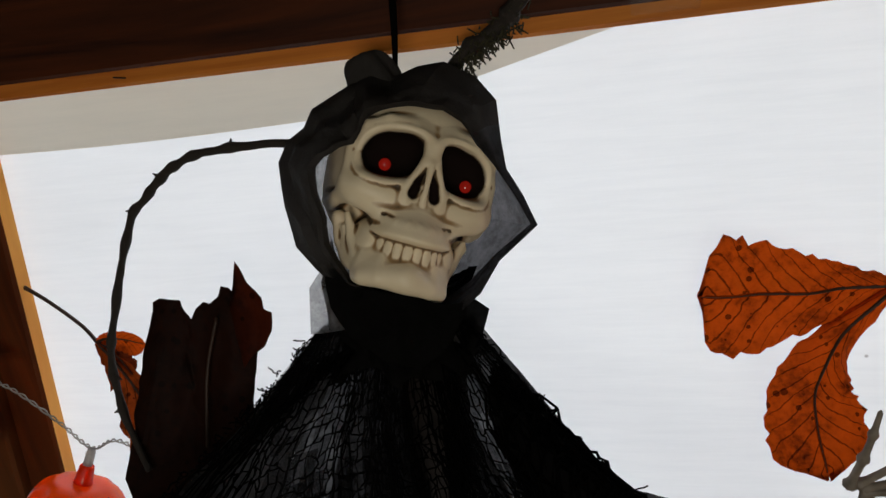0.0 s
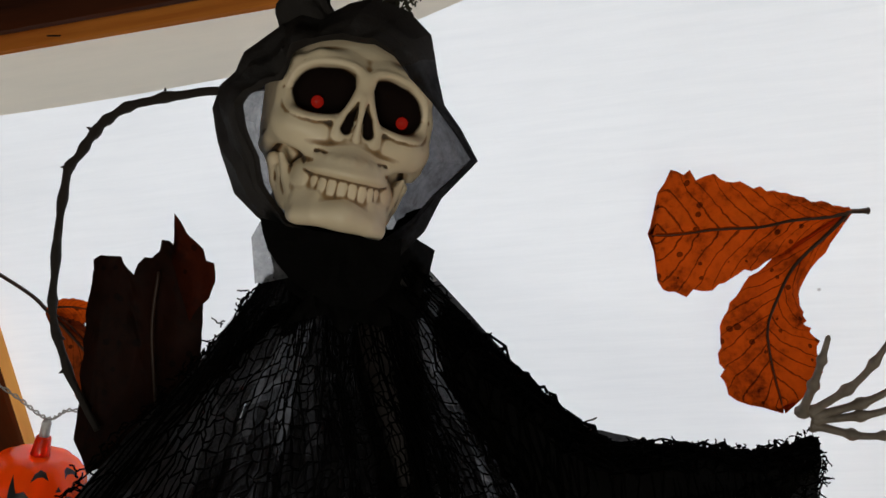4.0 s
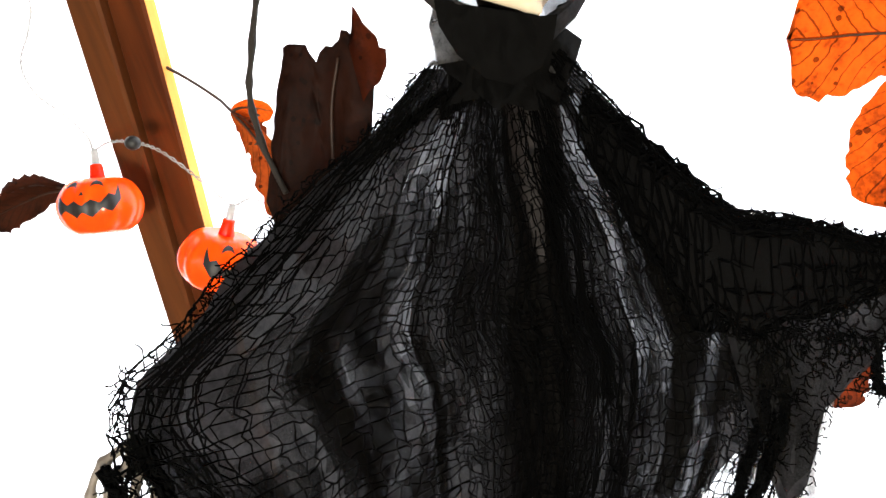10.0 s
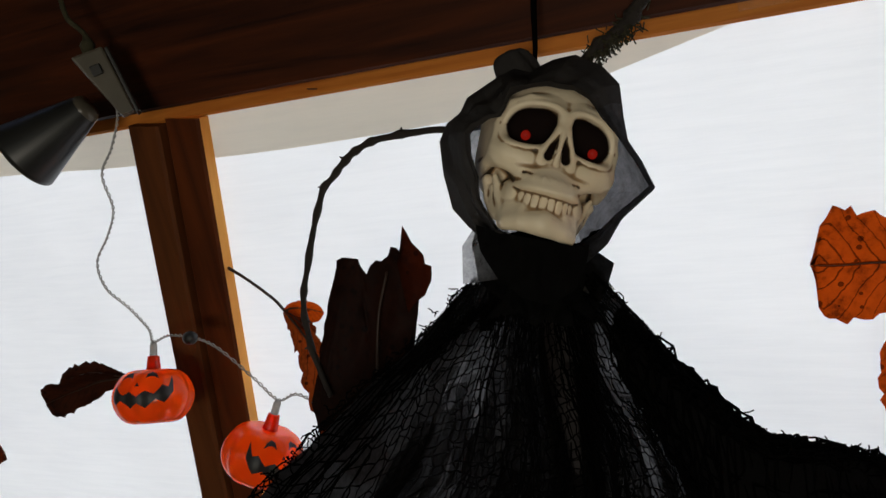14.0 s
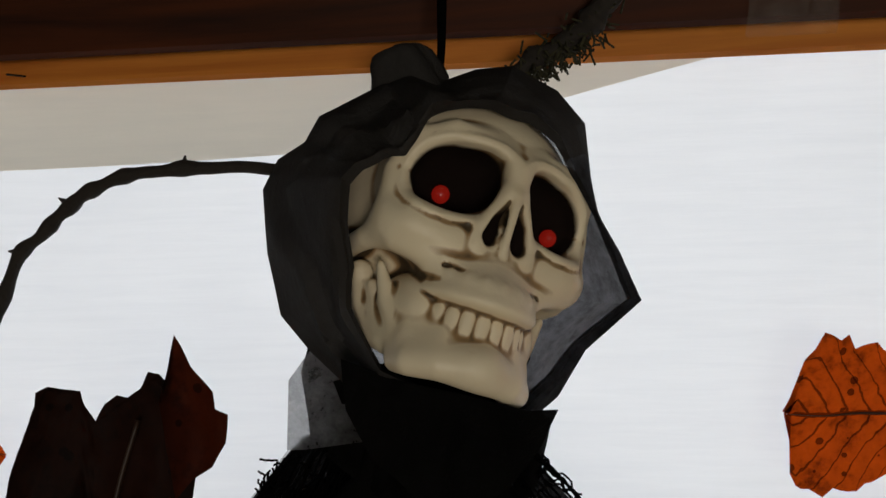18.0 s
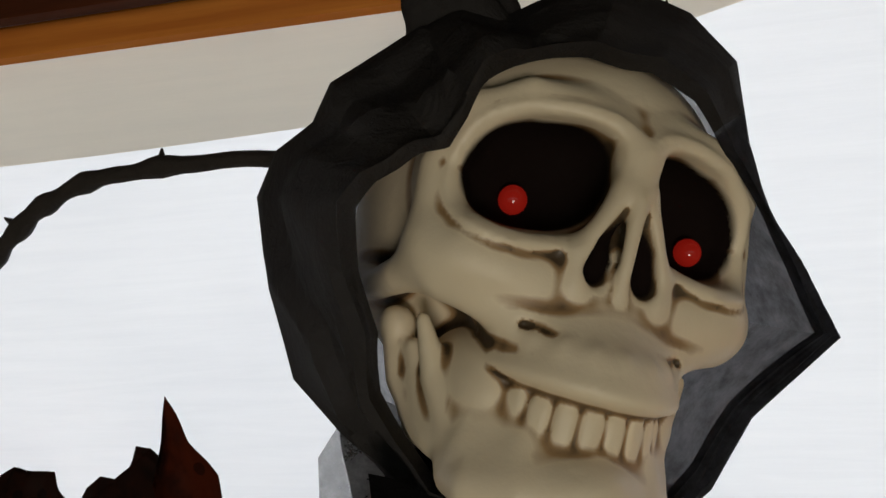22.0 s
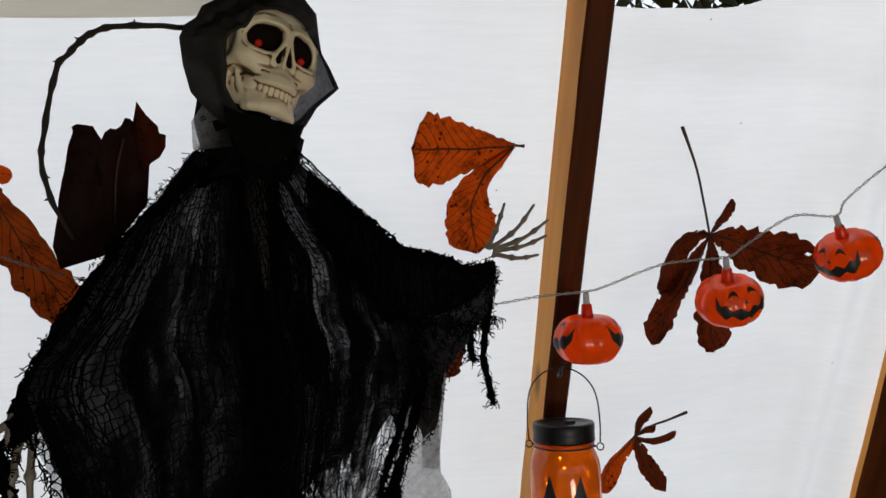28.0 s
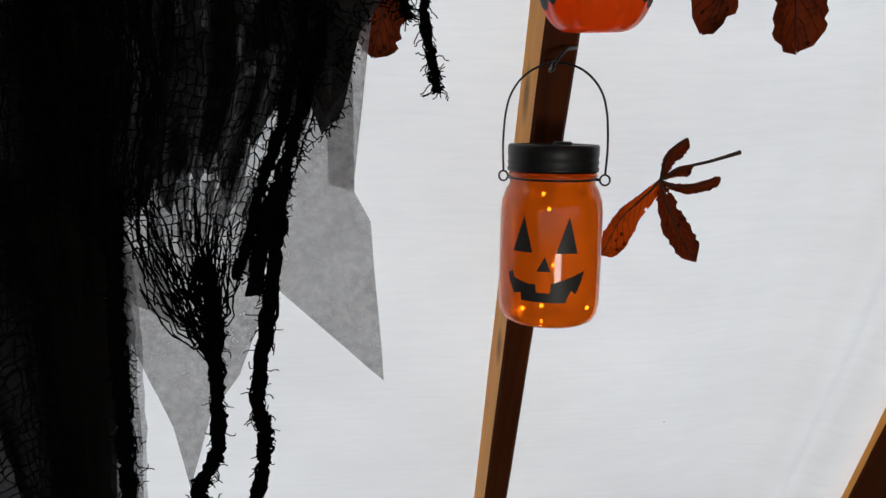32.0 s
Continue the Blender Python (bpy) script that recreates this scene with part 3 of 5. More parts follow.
def skull_field(x, y, z):
    ax = np.abs(x)

    def egg(cx, cy, cz, rx, ry, rz, sx=ax):
        q = np.sqrt(((sx - cx) / rx) ** 2 + ((y - cy) / ry) ** 2 + ((z - cz) / rz) ** 2)
        return (q - 1) * min(rx, ry, rz)

    def rod(p, q, r0, r1, sx=ax):
        p, q = np.array(p), np.array(q)
        d = q - p
        t = np.clip(((sx - p[0]) * d[0] + (y - p[1]) * d[1] + (z - p[2]) * d[2]) / (d @ d), 0, 1)
        return np.sqrt((sx - p[0] - t * d[0]) ** 2 + (y - p[1] - t * d[1]) ** 2 + (z - p[2] - t * d[2]) ** 2) - (r0 + (r1 - r0) * t)

    def chain(points, sx=ax):
        out = None
        for a, b in zip(points, points[1:]):
            g = rod(a[:3], b[:3], a[3], b[3], sx)
            out = g if out is None else np.minimum(out, g)
        return out

    # brain case, hollow temples, face block
    f = egg(0, 0.52, 0.05, 0.385, 0.45, 0.29)
    f = fuse(f, egg(0, 0.52, -0.14, 0.370, 0.42, 0.31), 0.06)
    f = fuse(f, egg(0, 0.35, 0.115, 0.28, 0.29, 0.20), 0.08)
    f = fuse(f, egg(0, 0.34, -0.10, 0.26, 0.28, 0.19), 0.06)
    f = carve(f, egg(0.47, 0.31, 0.02, 0.115, 0.17, 0.17), 0.05)
    f = carve(f, chain(((0.30, 0.235, 0.18, 0.010), (0.335, 0.25, 0.06, 0.016), (0.345, 0.25, -0.08, 0.018), (0.36, 0.31, -0.16, 0.014))), 0.012)
    # brow, outer orbit, cheekbone and its arch
    f = fuse(f, chain(((0.0, 0.055, 0.085, 0.05), (0.10, 0.075, 0.125, 0.042), (0.20, 0.085, 0.135, 0.034), (0.285, 0.125, 0.085, 0.030))), 0.035)
    f = fuse(f, chain(((0.285, 0.125, 0.085, 0.030), (0.318, 0.150, -0.02, 0.036), (0.30, 0.125, -0.13, 0.05))), 0.035)
    f = fuse(f, egg(0.225, 0.110, -0.165, 0.115, 0.118, 0.080), 0.04)
    f = fuse(f, egg(0.140, 0.085, -0.175, 0.10, 0.10, 0.085), 0.04)
    f = fuse(f, chain(((0.285, 0.115, -0.175, 0.055), (0.322, 0.19, -0.216, 0.036), (0.335, 0.31, -0.245, 0.030), (0.330, 0.46, -0.245, 0.03))), 0.035)
    f = fuse(f, chain(((0.27, 0.085, -0.205, 0.03), (0.16, 0.02, -0.245, 0.024), (0.10, -0.01, -0.27, 0.02))), 0.03)
    f = carve(f, chain(((0.035, 0.02, 0.150, 0.004), (0.12, 0.045, 0.188, 0.006), (0.22, 0.085, 0.172, 0.004))), 0.012)
    # upper jaw and the long muzzle
    f = fuse(f, egg(0, 0.14, -0.18, 0.165, 0.17, 0.13), 0.05)
    f = fuse(f, egg(0.185, 0.25, -0.01, 0.15, 0.10, 0.14), 0.02)
    bare = f
    eye = (((np.abs(ax - 0.155) / 0.130) ** 2.5 + (np.abs(z - 0.004 + 0.16 * (ax - 0.155)) / 0.098) ** 2.5 + (np.abs(y - 0.03) / 0.125) ** 2.5) ** 0.4 - 1) * 0.098
    rim = np.maximum(np.abs(eye - 0.016) - 0.010, bare - 0.010)
    f = fuse(f, rim, 0.022)
    f = carve(f, eye, 0.012)
    # nose: bridge, flared edges, two openings and the wall between them
    f = fuse(f, chain(((0.0, 0.020, 0.060, 0.036), (0.0, 0.008, 0.010, 0.034))), 0.03)
    f = fuse(f, chain(((0.020, 0.002, 0.004, 0.025), (0.048, -0.004, -0.055, 0.022), (0.082, -0.004, -0.125, 0.020), (0.078, -0.01, -0.165, 0.020))), 0.022)
    f = carve(f, chain(((0.018, -0.022, -0.030, 0.011), (0.036, -0.02, -0.085, 0.022), (0.048, -0.02, -0.135, 0.025))), 0.008)
    f = fuse(f, chain(((0.0, -0.018, 0.0, 0.018), (0.0, -0.026, -0.08, 0.013), (0.0, -0.026, -0.165, 0.013))), 0.008)
    f = fuse(f, egg(0, 0.075, -0.290, 0.178, 0.195, 0.064), 0.03)
    f = fuse(f, egg(0, 0.10, -0.235, 0.140, 0.155, 0.06), 0.04)
    f = carve(f, chain(((0.0, -0.115, -0.240, 0.006), (0.09, -0.085, -0.242, 0.006), (0.15, -0.01, -0.248, 0.006))), 0.010)
    for k in range(9):
        w = (k - 4) * 0.30
        cx, cy = 0.165 * math.sin(w), 0.075 - 0.185 * math.cos(w)
        f = fuse(f, egg(cx, cy + 0.016, -0.282, 0.018, 0.018, 0.032, x), 0.008)
    f = fuse(f, egg(0, 0.065, -0.322, 0.174, 0.190, 0.032), 0.02)
    for sx, sy, zz in ((0.170, 0.0, -0.155), (0.145, 0.0, -0.162)):
        f = carve(f, rod((sx - 0.010, sy, zz), (sx + 0.010, sy, zz + 0.003), 0.006, 0.004), 0.008)
    # lower jaw: body, flared chin, branch with its two heads
    j = chain(((0, -0.035, -0.462, 0.066), (0.10, -0.012, -0.462, 0.064), (0.155, 0.04, -0.466, 0.058), (0.190, 0.13, -0.468, 0.046), (0.210, 0.19, -0.455, 0.036)))
    j = fuse(j, chain(((0, -0.085, -0.495, 0.044), (0.11, -0.062, -0.498, 0.044), (0.168, -0.012, -0.512, 0.040), (0.178, 0.05, -0.518, 0.034))), 0.035)
    j = fuse(j, egg(0, -0.095, -0.475, 0.07, 0.05, 0.05), 0.04)
    j = fuse(j, chain(((0.208, 0.18, -0.462, 0.040), (0.258, 0.235, -0.40, 0.034), (0.288, 0.262, -0.315, 0.030))), 0.03)
    j = fuse(j, egg(0.290, 0.262, -0.305, 0.034, 0.036, 0.030), 0.02)
    j = fuse(j, egg(0.150, 0.16, -0.375, 0.085, 0.165, 0.105), 0.03)
    j = fuse(j, chain(((0.185, 0.085, -0.44, 0.036), (0.232, 0.125, -0.37, 0.028), (0.272, 0.150, -0.285, 0.014))), 0.02)
    j = fuse(j, chain(((0.20, 0.13, -0.46, 0.030), (0.240, 0.18, -0.39, 0.024), (0.260, 0.20, -0.34, 0.018))), 0.03)
    j = fuse(j, chain(((0.0, -0.045, -0.418, 0.036), (0.09, -0.017, -0.418, 0.036), (0.14, 0.042, -0.418, 0.033))), 0.03)
    j = carve(j, rod((0.045, -0.125, -0.440), (0.068, -0.118, -0.438), 0.006, 0.004), 0.010)
    for k in range(10):
        w = (k - 4.5) * 0.265
        cx, cy = 0.150 * math.sin(w), 0.082 - 0.150 * math.cos(w)
        turn_x = (x - cx) * math.cos(w) + (y - cy) * math.sin(w)
        turn_y = -(x - cx) * math.sin(w) + (y - cy) * math.cos(w)
        tall = 0.041 + 0.003 * math.sin(k * 2.3)
        tooth = (((np.abs(turn_x) / 0.0208) ** 4 + (np.abs(turn_y) / 0.024) ** 4 + (np.abs(z + 0.383) / tall) ** 4) ** 0.25 - 1) * 0.0208
        j = fuse(j, tooth, 0.005)
    f = fuse(f, j, 0.006)
    # closed behind the teeth; the neck hole under the jaw
    f = fuse(f, egg(0, 0.30, -0.32, 0.19, 0.25, 0.15), 0.02)
    f = carve(f, egg(0, 0.22, -0.58, 0.125, 0.26, 0.10), 0.02)
    return f


HEAD = Matrix.Translation((0.1215, 0.5145, 1.6645)) @ Euler((radians(7), radians(18), radians(24))).to_matrix().to_4x4() @ Matrix.Diagonal((0.106, 0.106, 0.110, 1))
pieces = []
v, f = surface(skull_field, (-0.46, -0.20, -0.62), (0.47, 1.06, 0.53), 0.0066)


def relaxed(v, f, times):
    """The mesh's points after so many steps of smoothing."""
    count = np.zeros(len(v))
    for k in range(4):
        np.add.at(count, f[:, k], 2)
    for _ in range(times):
        total = np.zeros_like(v)
        for axis in range(3):
            for k in range(4):
                total[:, axis] += np.bincount(f[:, k], v[f[:, (k + 1) % 4], axis] + v[f[:, k - 1], axis], len(v))
        v = v * 0.5 + total / count[:, None] * 0.5
    return v


v = relaxed(v, f, 2)
# brown paint in the grooves, plus shade painted into the broad hollows
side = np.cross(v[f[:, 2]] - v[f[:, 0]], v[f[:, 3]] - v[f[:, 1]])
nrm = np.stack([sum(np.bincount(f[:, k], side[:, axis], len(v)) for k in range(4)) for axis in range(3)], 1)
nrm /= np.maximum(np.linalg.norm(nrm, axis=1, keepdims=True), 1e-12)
WASH_SHADE = np.clip(np.sum((relaxed(v, f, 14) - v) * nrm, axis=1) / 0.0032 + np.clip(np.sum((relaxed(v, f, 60) - v) * nrm, axis=1) / 0.026, 0, 0.24), 0, 1)
WASH_SHADE *= np.where((v[:, 2] < -0.335) & (v[:, 1] < 0.06), 0.55, 1.0)
ax = np.abs(v[:, 0])
# black paint in the eye sockets and the nose
inner = 1 - ((np.abs(ax - 0.155) / 0.138) ** 2.5 + (np.abs(v[:, 2] - 0.004 + 0.16 * (ax - 0.155)) / 0.104) ** 2.5) ** 0.4
inner = np.clip(inner * 16, 0, 1) * np.clip((v[:, 1] - 0.052 - 0.20 * (ax - 0.10).clip(0)) / 0.018, 0, 1)
drop = (-0.018 - v[:, 2]).clip(0)
slot = np.clip((0.012 + 0.17 * drop - np.abs(ax - 0.020 - 0.25 * drop)) / 0.005, 0, 1) * np.clip((v[:, 1] + 0.016) / 0.010, 0, 1) * ((v[:, 2] < -0.02) & (v[:, 2] > -0.162))
PAINT = np.maximum(inner, slot)
pieces.append(([HEAD @ Vector(p) for p in v], f, 0))
for side in (-1, 1):
    for r, depth, slot in ((0.027, 0.0, 2),):
        prof = [(r * math.sin(a), -r * math.cos(a)) for a in np.linspace(0.02, math.pi, 16)]
        v, f = lathe(prof, 22)
        pieces.append(([HEAD @ Vector((p[0] + side * 0.190 + 0.018, p[2] + 0.128, p[1] - 0.042)) for p in v], f, slot))
NECK = HEAD @ Vector((0.0, 0.42, -0.34))
v, f = tube([NECK, (0.10, 0.612, 1.58), (0.095, 0.640, 1.45), (0.08, 0.640, 1.25), (0.06, 0.640, 1.02)], [0.014, 0.018, 0.024, 0.026, 0.02], 14)
pieces.append((v, f, 1))


def bony_finger(p, q, r, bend):
    """Three knuckled bones from p to q."""
    line = spline([p, Vector(p).lerp(Vector(q), 0.45) + Vector(bend), q], 31)
    rad = [r * (1 - 0.45 * i / 30) * (0.72 + 0.55 * max(math.exp(-((i / 30 - c) / 0.045) ** 2) for c in (0.02, 0.38, 0.70))) for i in range(31)]
    rad[-1] = r * 0.15
    return tube(line, rad, 8)


PALM = Vector((0.318, 0.612, 1.478))
for q, bend in (((0.330, 0.585, 1.528), (0.0, -0.006, 0.003)), ((0.364, 0.590, 1.525), (0.004, -0.004, -0.001)), ((0.378, 0.588, 1.509), (0.004, -0.004, -0.002)),
                ((0.376, 0.590, 1.493), (0.004, -0.004, -0.002)), ((0.367, 0.592, 1.474), (0.003, -0.003, -0.004))):
    v, f = bony_finger(PALM.lerp(Vector(q), 0.12), q, 0.0034, bend)
    pieces.append((v, f, 3))
for p, q, bend in (((-0.078, 0.428, 1.412), (-0.102, 0.412, 1.368), (-0.008, -0.004, 0.004)), ((-0.080, 0.426, 1.405), (-0.094, 0.410, 1.346), (-0.006, -0.004, 0.002)),
                   ((-0.076, 0.426, 1.400), (-0.081, 0.412, 1.331), (-0.004, -0.004, 0)), ((-0.070, 0.430, 1.395), (-0.071, 0.416, 1.332), (-0.002, -0.004, 0))):
    v, f = bony_finger(p, q, 0.0038, bend)
    pieces.append((v, f, 3))
verts, faces, slots = [], [], []
for v, f, s in pieces:
    o = len(verts)
    verts += [tuple(p) for p in v]
    faces += [tuple(int(i) + o for i in g) for g in f]
    slots += [s] * len(f)
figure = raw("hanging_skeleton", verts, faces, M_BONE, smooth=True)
for m in (M_SOCKET, M_DIODE, M_CLAW):
    figure.data.materials.append(m)
figure.data.polygons.foreach_set("material_index", slots)
layer = figure.data.attributes.new("black_paint", "FLOAT", "POINT")
layer.data.foreach_set("value", np.concatenate([PAINT, np.zeros(len(verts) - len(PAINT))]))
layer = figure.data.attributes.new("wash_and_shade", "FLOAT", "POINT")
layer.data.foreach_set("value", np.concatenate([WASH_SHADE, np.zeros(len(verts) - len(WASH_SHADE))]))
tagged(figure, "cream plastic skeleton with grinning skull and bony claws", "skeleton decoration")

# ---- hood: thin black cloth in broad flat folds ----
hood = base("hood", pose(0, 0, 0), "black thin cloth hood folded round the skull", "hood")
HOOD_C = Vector((0.103, 0.545, 1.655))
# outline round the head: angle in degrees, reach, and how far the front rim keeps inside it
OUT = ((-74, 0.066, 0.86), (-57, 0.0615, 0.88), (-40, 0.057, 0.93), (-18, 0.067, 0.95), (-5, 0.058, 0.93), (9, 0.0515, 0.92), (25, 0.0545, 0.80), (41, 0.0645, 0.70), (54, 0.0675, 0.66), (69, 0.0685, 0.60), (80, 0.0640, 0.60),
       (92, 0.0590, 0.62), (101, 0.0620, 0.55), (112, 0.0625, 0.48), (124, 0.0630, 0.44), (133, 0.0650, 0.45), (142, 0.0625, 0.48), (151, 0.0670, 0.48), (161, 0.0675, 0.50), (180, 0.0625, 0.53), (200, 0.0620, 0.55),
       (215, 0.0590, 0.68), (240, 0.0600, 0.79), (262, 0.066, 0.76))
# rings from the tucked rim over the front edge to the back: share of the rim's pull, size, depth
ROWS = ((1.08, 1.0, -0.024), (1.02, 1.0, -0.029), (0.76, 1.0, -0.022), (0.50, 1.0, -0.015), (0.24, 1.0, -0.007), (0.0, 1.0, 0.002), (0.0, 0.995, 0.008), (0.0, 0.965, 0.022), (0.0, 0.87, 0.040), (0.0, 0.62, 0.055), (0.0, 0.30, 0.061), (0.0, 0.05, 0.063))


def crease(x):
    """A sharp fold: a wave with pointed crests."""
    x = x % 1.0
    return (x / 0.35 if x < 0.35 else (1 - x) / 0.65) * 2 - 1


ANGLE_AT = {}


def cowl_grid(cols=192, per=4):
    marks = list(OUT) + [(OUT[0][0] + 360, OUT[0][1], OUT[0][2])]
    spans = len(OUT)
    rows = (len(ROWS) - 1) * per
    grid = []
    for j in range(rows + 1):
        p = j / per
        pull, scale, deep = (float(np.interp(p, range(len(ROWS)), [q[k] for q in ROWS])) for k in range(3))
        ring = []
        for i in range(cols):
            at = spans * i / cols
            k0 = int(at)
            (a0, r0, m0), (a1, r1, m1) = marks[k0], marks[k0 + 1]
            t = at - k0
            a, rim = a0 + (a1 - a0) * t, m0 + (m1 - m0) * t
            k = (rim * pull + 1 - pull) * scale
            flat = Vector((math.cos(radians(a0)), 0, math.sin(radians(a0)))) * (r0 * (1 - t)) + Vector((math.cos(radians(a1)), 0, math.sin(radians(a1)))) * (r1 * t)
            way = flat.normalized()
            ANGLE_AT[i] = a
            n1, n2 = noise.noise(Vector((a * 0.022, p * 0.3, 3))), noise.noise(Vector((a * 0.05, p * 0.9, 8)))
            side = 0.75 if 110 < a < 262 else 0.25
            fold = side * 0.0038 * crease(p * 0.42 + a * 0.004 + 0.8 * n1) * min(1.0, p / 1.2)
            fold += 0.0032 * crease((a - 92) * 0.030 + 0.35 * n1) * math.exp(-((a - 98) / 38) ** 2)
            fold += side * 0.0012 * crease(a * 0.02 + p * 0.25 + 0.9 * n1) + 0.0007 * n2
            fold *= min(1.0, max(0.12, abs(p - 5.6) / 2.0)) * (1 if p < 8 else 0.5)
            y = deep - 0.027 * min(pull, 1.0) * math.exp(-((a - 158) / 48) ** 2) - 0.013 * min(pull, 1.0) * math.exp(-((a - 92) / 24) ** 2) + 0.034 * min(pull, 1.0) * math.exp(-((a + 30) / 42) ** 2)
            q = HOOD_C + flat * k
            ring.append(q + Vector((0, y - fold * (1.0 if p < 6 else -0.5), 0)) + way * (0.35 * fold if 1 < p < 5 else 0.0))
        grid.append(ring)
    return grid, cols, rows, per


ring_grid, cols, rows, per = cowl_grid()
for name, j0, j1, mat, label in (("cowl", 0, 6 * per, M_HOOD, ""), ("cowl_back", 6 * per, rows, M_BACK, "thin see-through back of the hood")):
    verts = [p for ring in ring_grid[j0:j1 + 1] for p in ring]
    faces, thin = [], []
    for j in range(j1 - j0):
        for i in range(cols):
            faces.append((j * cols + i, j * cols + (i + 1) % cols, (j + 1) * cols + (i + 1) % cols, (j + 1) * cols + i))
            thin.append(1 if ANGLE_AT[i] < 30 else 0)
    cowl = raw(name, verts, faces, mat, hood, label, smooth=True)
    cowl.data.materials.append(M_VEIL)
    cowl.data.polygons.foreach_set("material_index", thin)
    cowl.data.set_sharp_from_angle(angle=radians(28))


def panel(points, depth, cuts=3, wave=0.003, freq=40.0):
    """A hanging cloth panel with the given (x, z) outline; depth(x, z) gives y."""
    bm = bmesh.new()
    bm.faces.new([bm.verts.new((x, 0, z)) for x, z in points])
    bmesh.ops.triangulate(bm, faces=bm.faces[:])
    bmesh.ops.subdivide_edges(bm, edges=bm.edges[:], cuts=cuts, use_grid_fill=True)
    bmesh.ops.subdivide_edges(bm, edges=bm.edges[:], cuts=1, use_grid_fill=True)
    for v in bm.verts:
        x, z = v.co.x, v.co.z
        v.co.y = depth(x, z) + wave * noise.noise(Vector((x * freq, 1.7, z * freq * 0.45))) + 0.4 * wave * noise.noise(Vector((x * 130, 5, z * 90)))
    for f in bm.faces:
        f.smooth = True
    return bm


# puckered knob of cloth where the cord is tied
v, f = [], []
KNOB = spline([(0.094, 0.556, 1.694), (0.0925, 0.554, 1.706), (0.0895, 0.552, 1.717), (0.0870, 0.550, 1.7255), (0.0860, 0.5495, 1.7285)], 18)
for i, p in enumerate(KNOB):
    t = i / 17
    for k in range(36):
        w = 2 * math.pi * k / 36
        r = (0.0135 * (1 - t) ** 0.6 + 0.0042 * (1 - t ** 6)) * (1 + 0.14 * crease(k / 36 * 5 + t * 0.7) + 0.10 * noise.noise(Vector((math.cos(w) * 2, math.sin(w) * 2, t * 4))))
        v.append(p + Vector((math.cos(w) * r, math.sin(w) * r * 0.75, 0.30 * math.cos(w) * r * t)))
for i in range(17):
    for k in range(36):
        f.append((i * 36 + k, i * 36 + (k + 1) % 36, (i + 1) * 36 + (k + 1) % 36, (i + 1) * 36 + k))
f.append(tuple(range(17 * 36, 18 * 36)))
raw("peak", v, f, M_HOOD, hood, "puckered black knob of cloth", smooth=True)
part("flap", panel(((0.056, 1.628), (0.044, 1.612), (0.0435, 1.588), (0.050, 1.588), (0.075, 1.590), (0.075, 1.62)), lambda x, z: 0.566, 2), M_LINING, hood)
part("flap", panel(((0.115, 1.606), (0.128, 1.592), (0.137, 1.578), (0.120, 1.577), (0.102, 1.583)), lambda x, z: 0.575, 2), M_LINING, hood)
part("drape", panel(((0.052, 1.640), (0.062, 1.618), (0.082, 1.603), (0.105, 1.600), (0.126, 1.604), (0.138, 1.594), (0.132, 1.576), (0.122, 1.560), (0.108, 1.571), (0.090, 1.558), (0.070, 1.574), (0.050, 1.590), (0.046, 1.615)),
                   lambda x, z: 0.568 - 0.20 * (1.60 - z) + 3.0 * (x - 0.095) ** 2, 5, 0.014, 62.0), M_DENSE, hood)
part("bib", panel(((0.068, 1.618), (0.085, 1.611), (0.105, 1.606), (0.122, 1.601), (0.131, 1.601), (0.127, 1.590), (0.118, 1.577), (0.103, 1.570), (0.088, 1.575), (0.076, 1.588), (0.069, 1.603)),
                  lambda x, z: 0.513 + 0.75 * max(0.0, 1.604 - z), 5, 0.007, 80.0), M_DENSE, hood, "black cloth drawn together under the chin")
# gathered scarf between chin and shoulders
v, f = [], []
for i in range(13):
    t = i / 12
    for k in range(48):
        w = 2 * math.pi * k / 48
        r = 0.020 + 0.013 * t * t + 0.0040 * math.sin(7 * w + 5 * t) * (0.5 + t) + 0.0022 * math.sin(17 * w - 3 * t) + 0.010 * (1 - t) ** 3
        v.append((0.093 - 0.008 * t + r * 1.2 * math.cos(w), 0.578 + 0.022 * t + 0.85 * r * math.sin(w), 1.612 - 0.050 * t + 0.005 * math.sin(w * 3 + 1)))
for i in range(12):
    for k in range(48):
        f.append((i * 48 + k, i * 48 + (k + 1) % 48, (i + 1) * 48 + (k + 1) % 48, (i + 1) * 48 + k))
raw("scarf", v, f, M_DENSE, hood, smooth=True)

# ---- cloak: net over dark layers ----
cloak = base("cloak", pose(0, 0, 0), "ragged black gauze cloak with grey torn lining", "cloak")
LEFT = ((0.95, -0.004), (1.10, -0.018), (1.23, -0.040), (1.25, -0.044), (1.29, -0.050), (1.33, -0.053), (1.37, -0.056), (1.405, -0.066), (1.425, -0.069), (1.443, -0.064), (1.47, -0.040), (1.49, -0.029), (1.528, -0.004), (1.56, 0.022), (1.592, 0.046))
RIGHT = ((0.95, 0.150), (1.05, 0.174), (1.18, 0.197), (1.24, 0.209), (1.29, 0.226), (1.34, 0.246), (1.40, 0.256), (1.45, 0.235), (1.493, 0.211), (1.522, 0.181), (1.560, 0.151), (1.594, 0.122))
DEEP = ((-0.30, 0.41), (-0.074, 0.402), (-0.055, 0.404), (-0.044, 0.422), (-0.030, 0.440), (0.016, 0.545), (0.05, 0.580), (0.10, 0.598), (0.20, 0.617), (0.40, 0.618))


def along(table, x):
    return float(np.interp(x, [a for a, b in table], [b for a, b in table]))


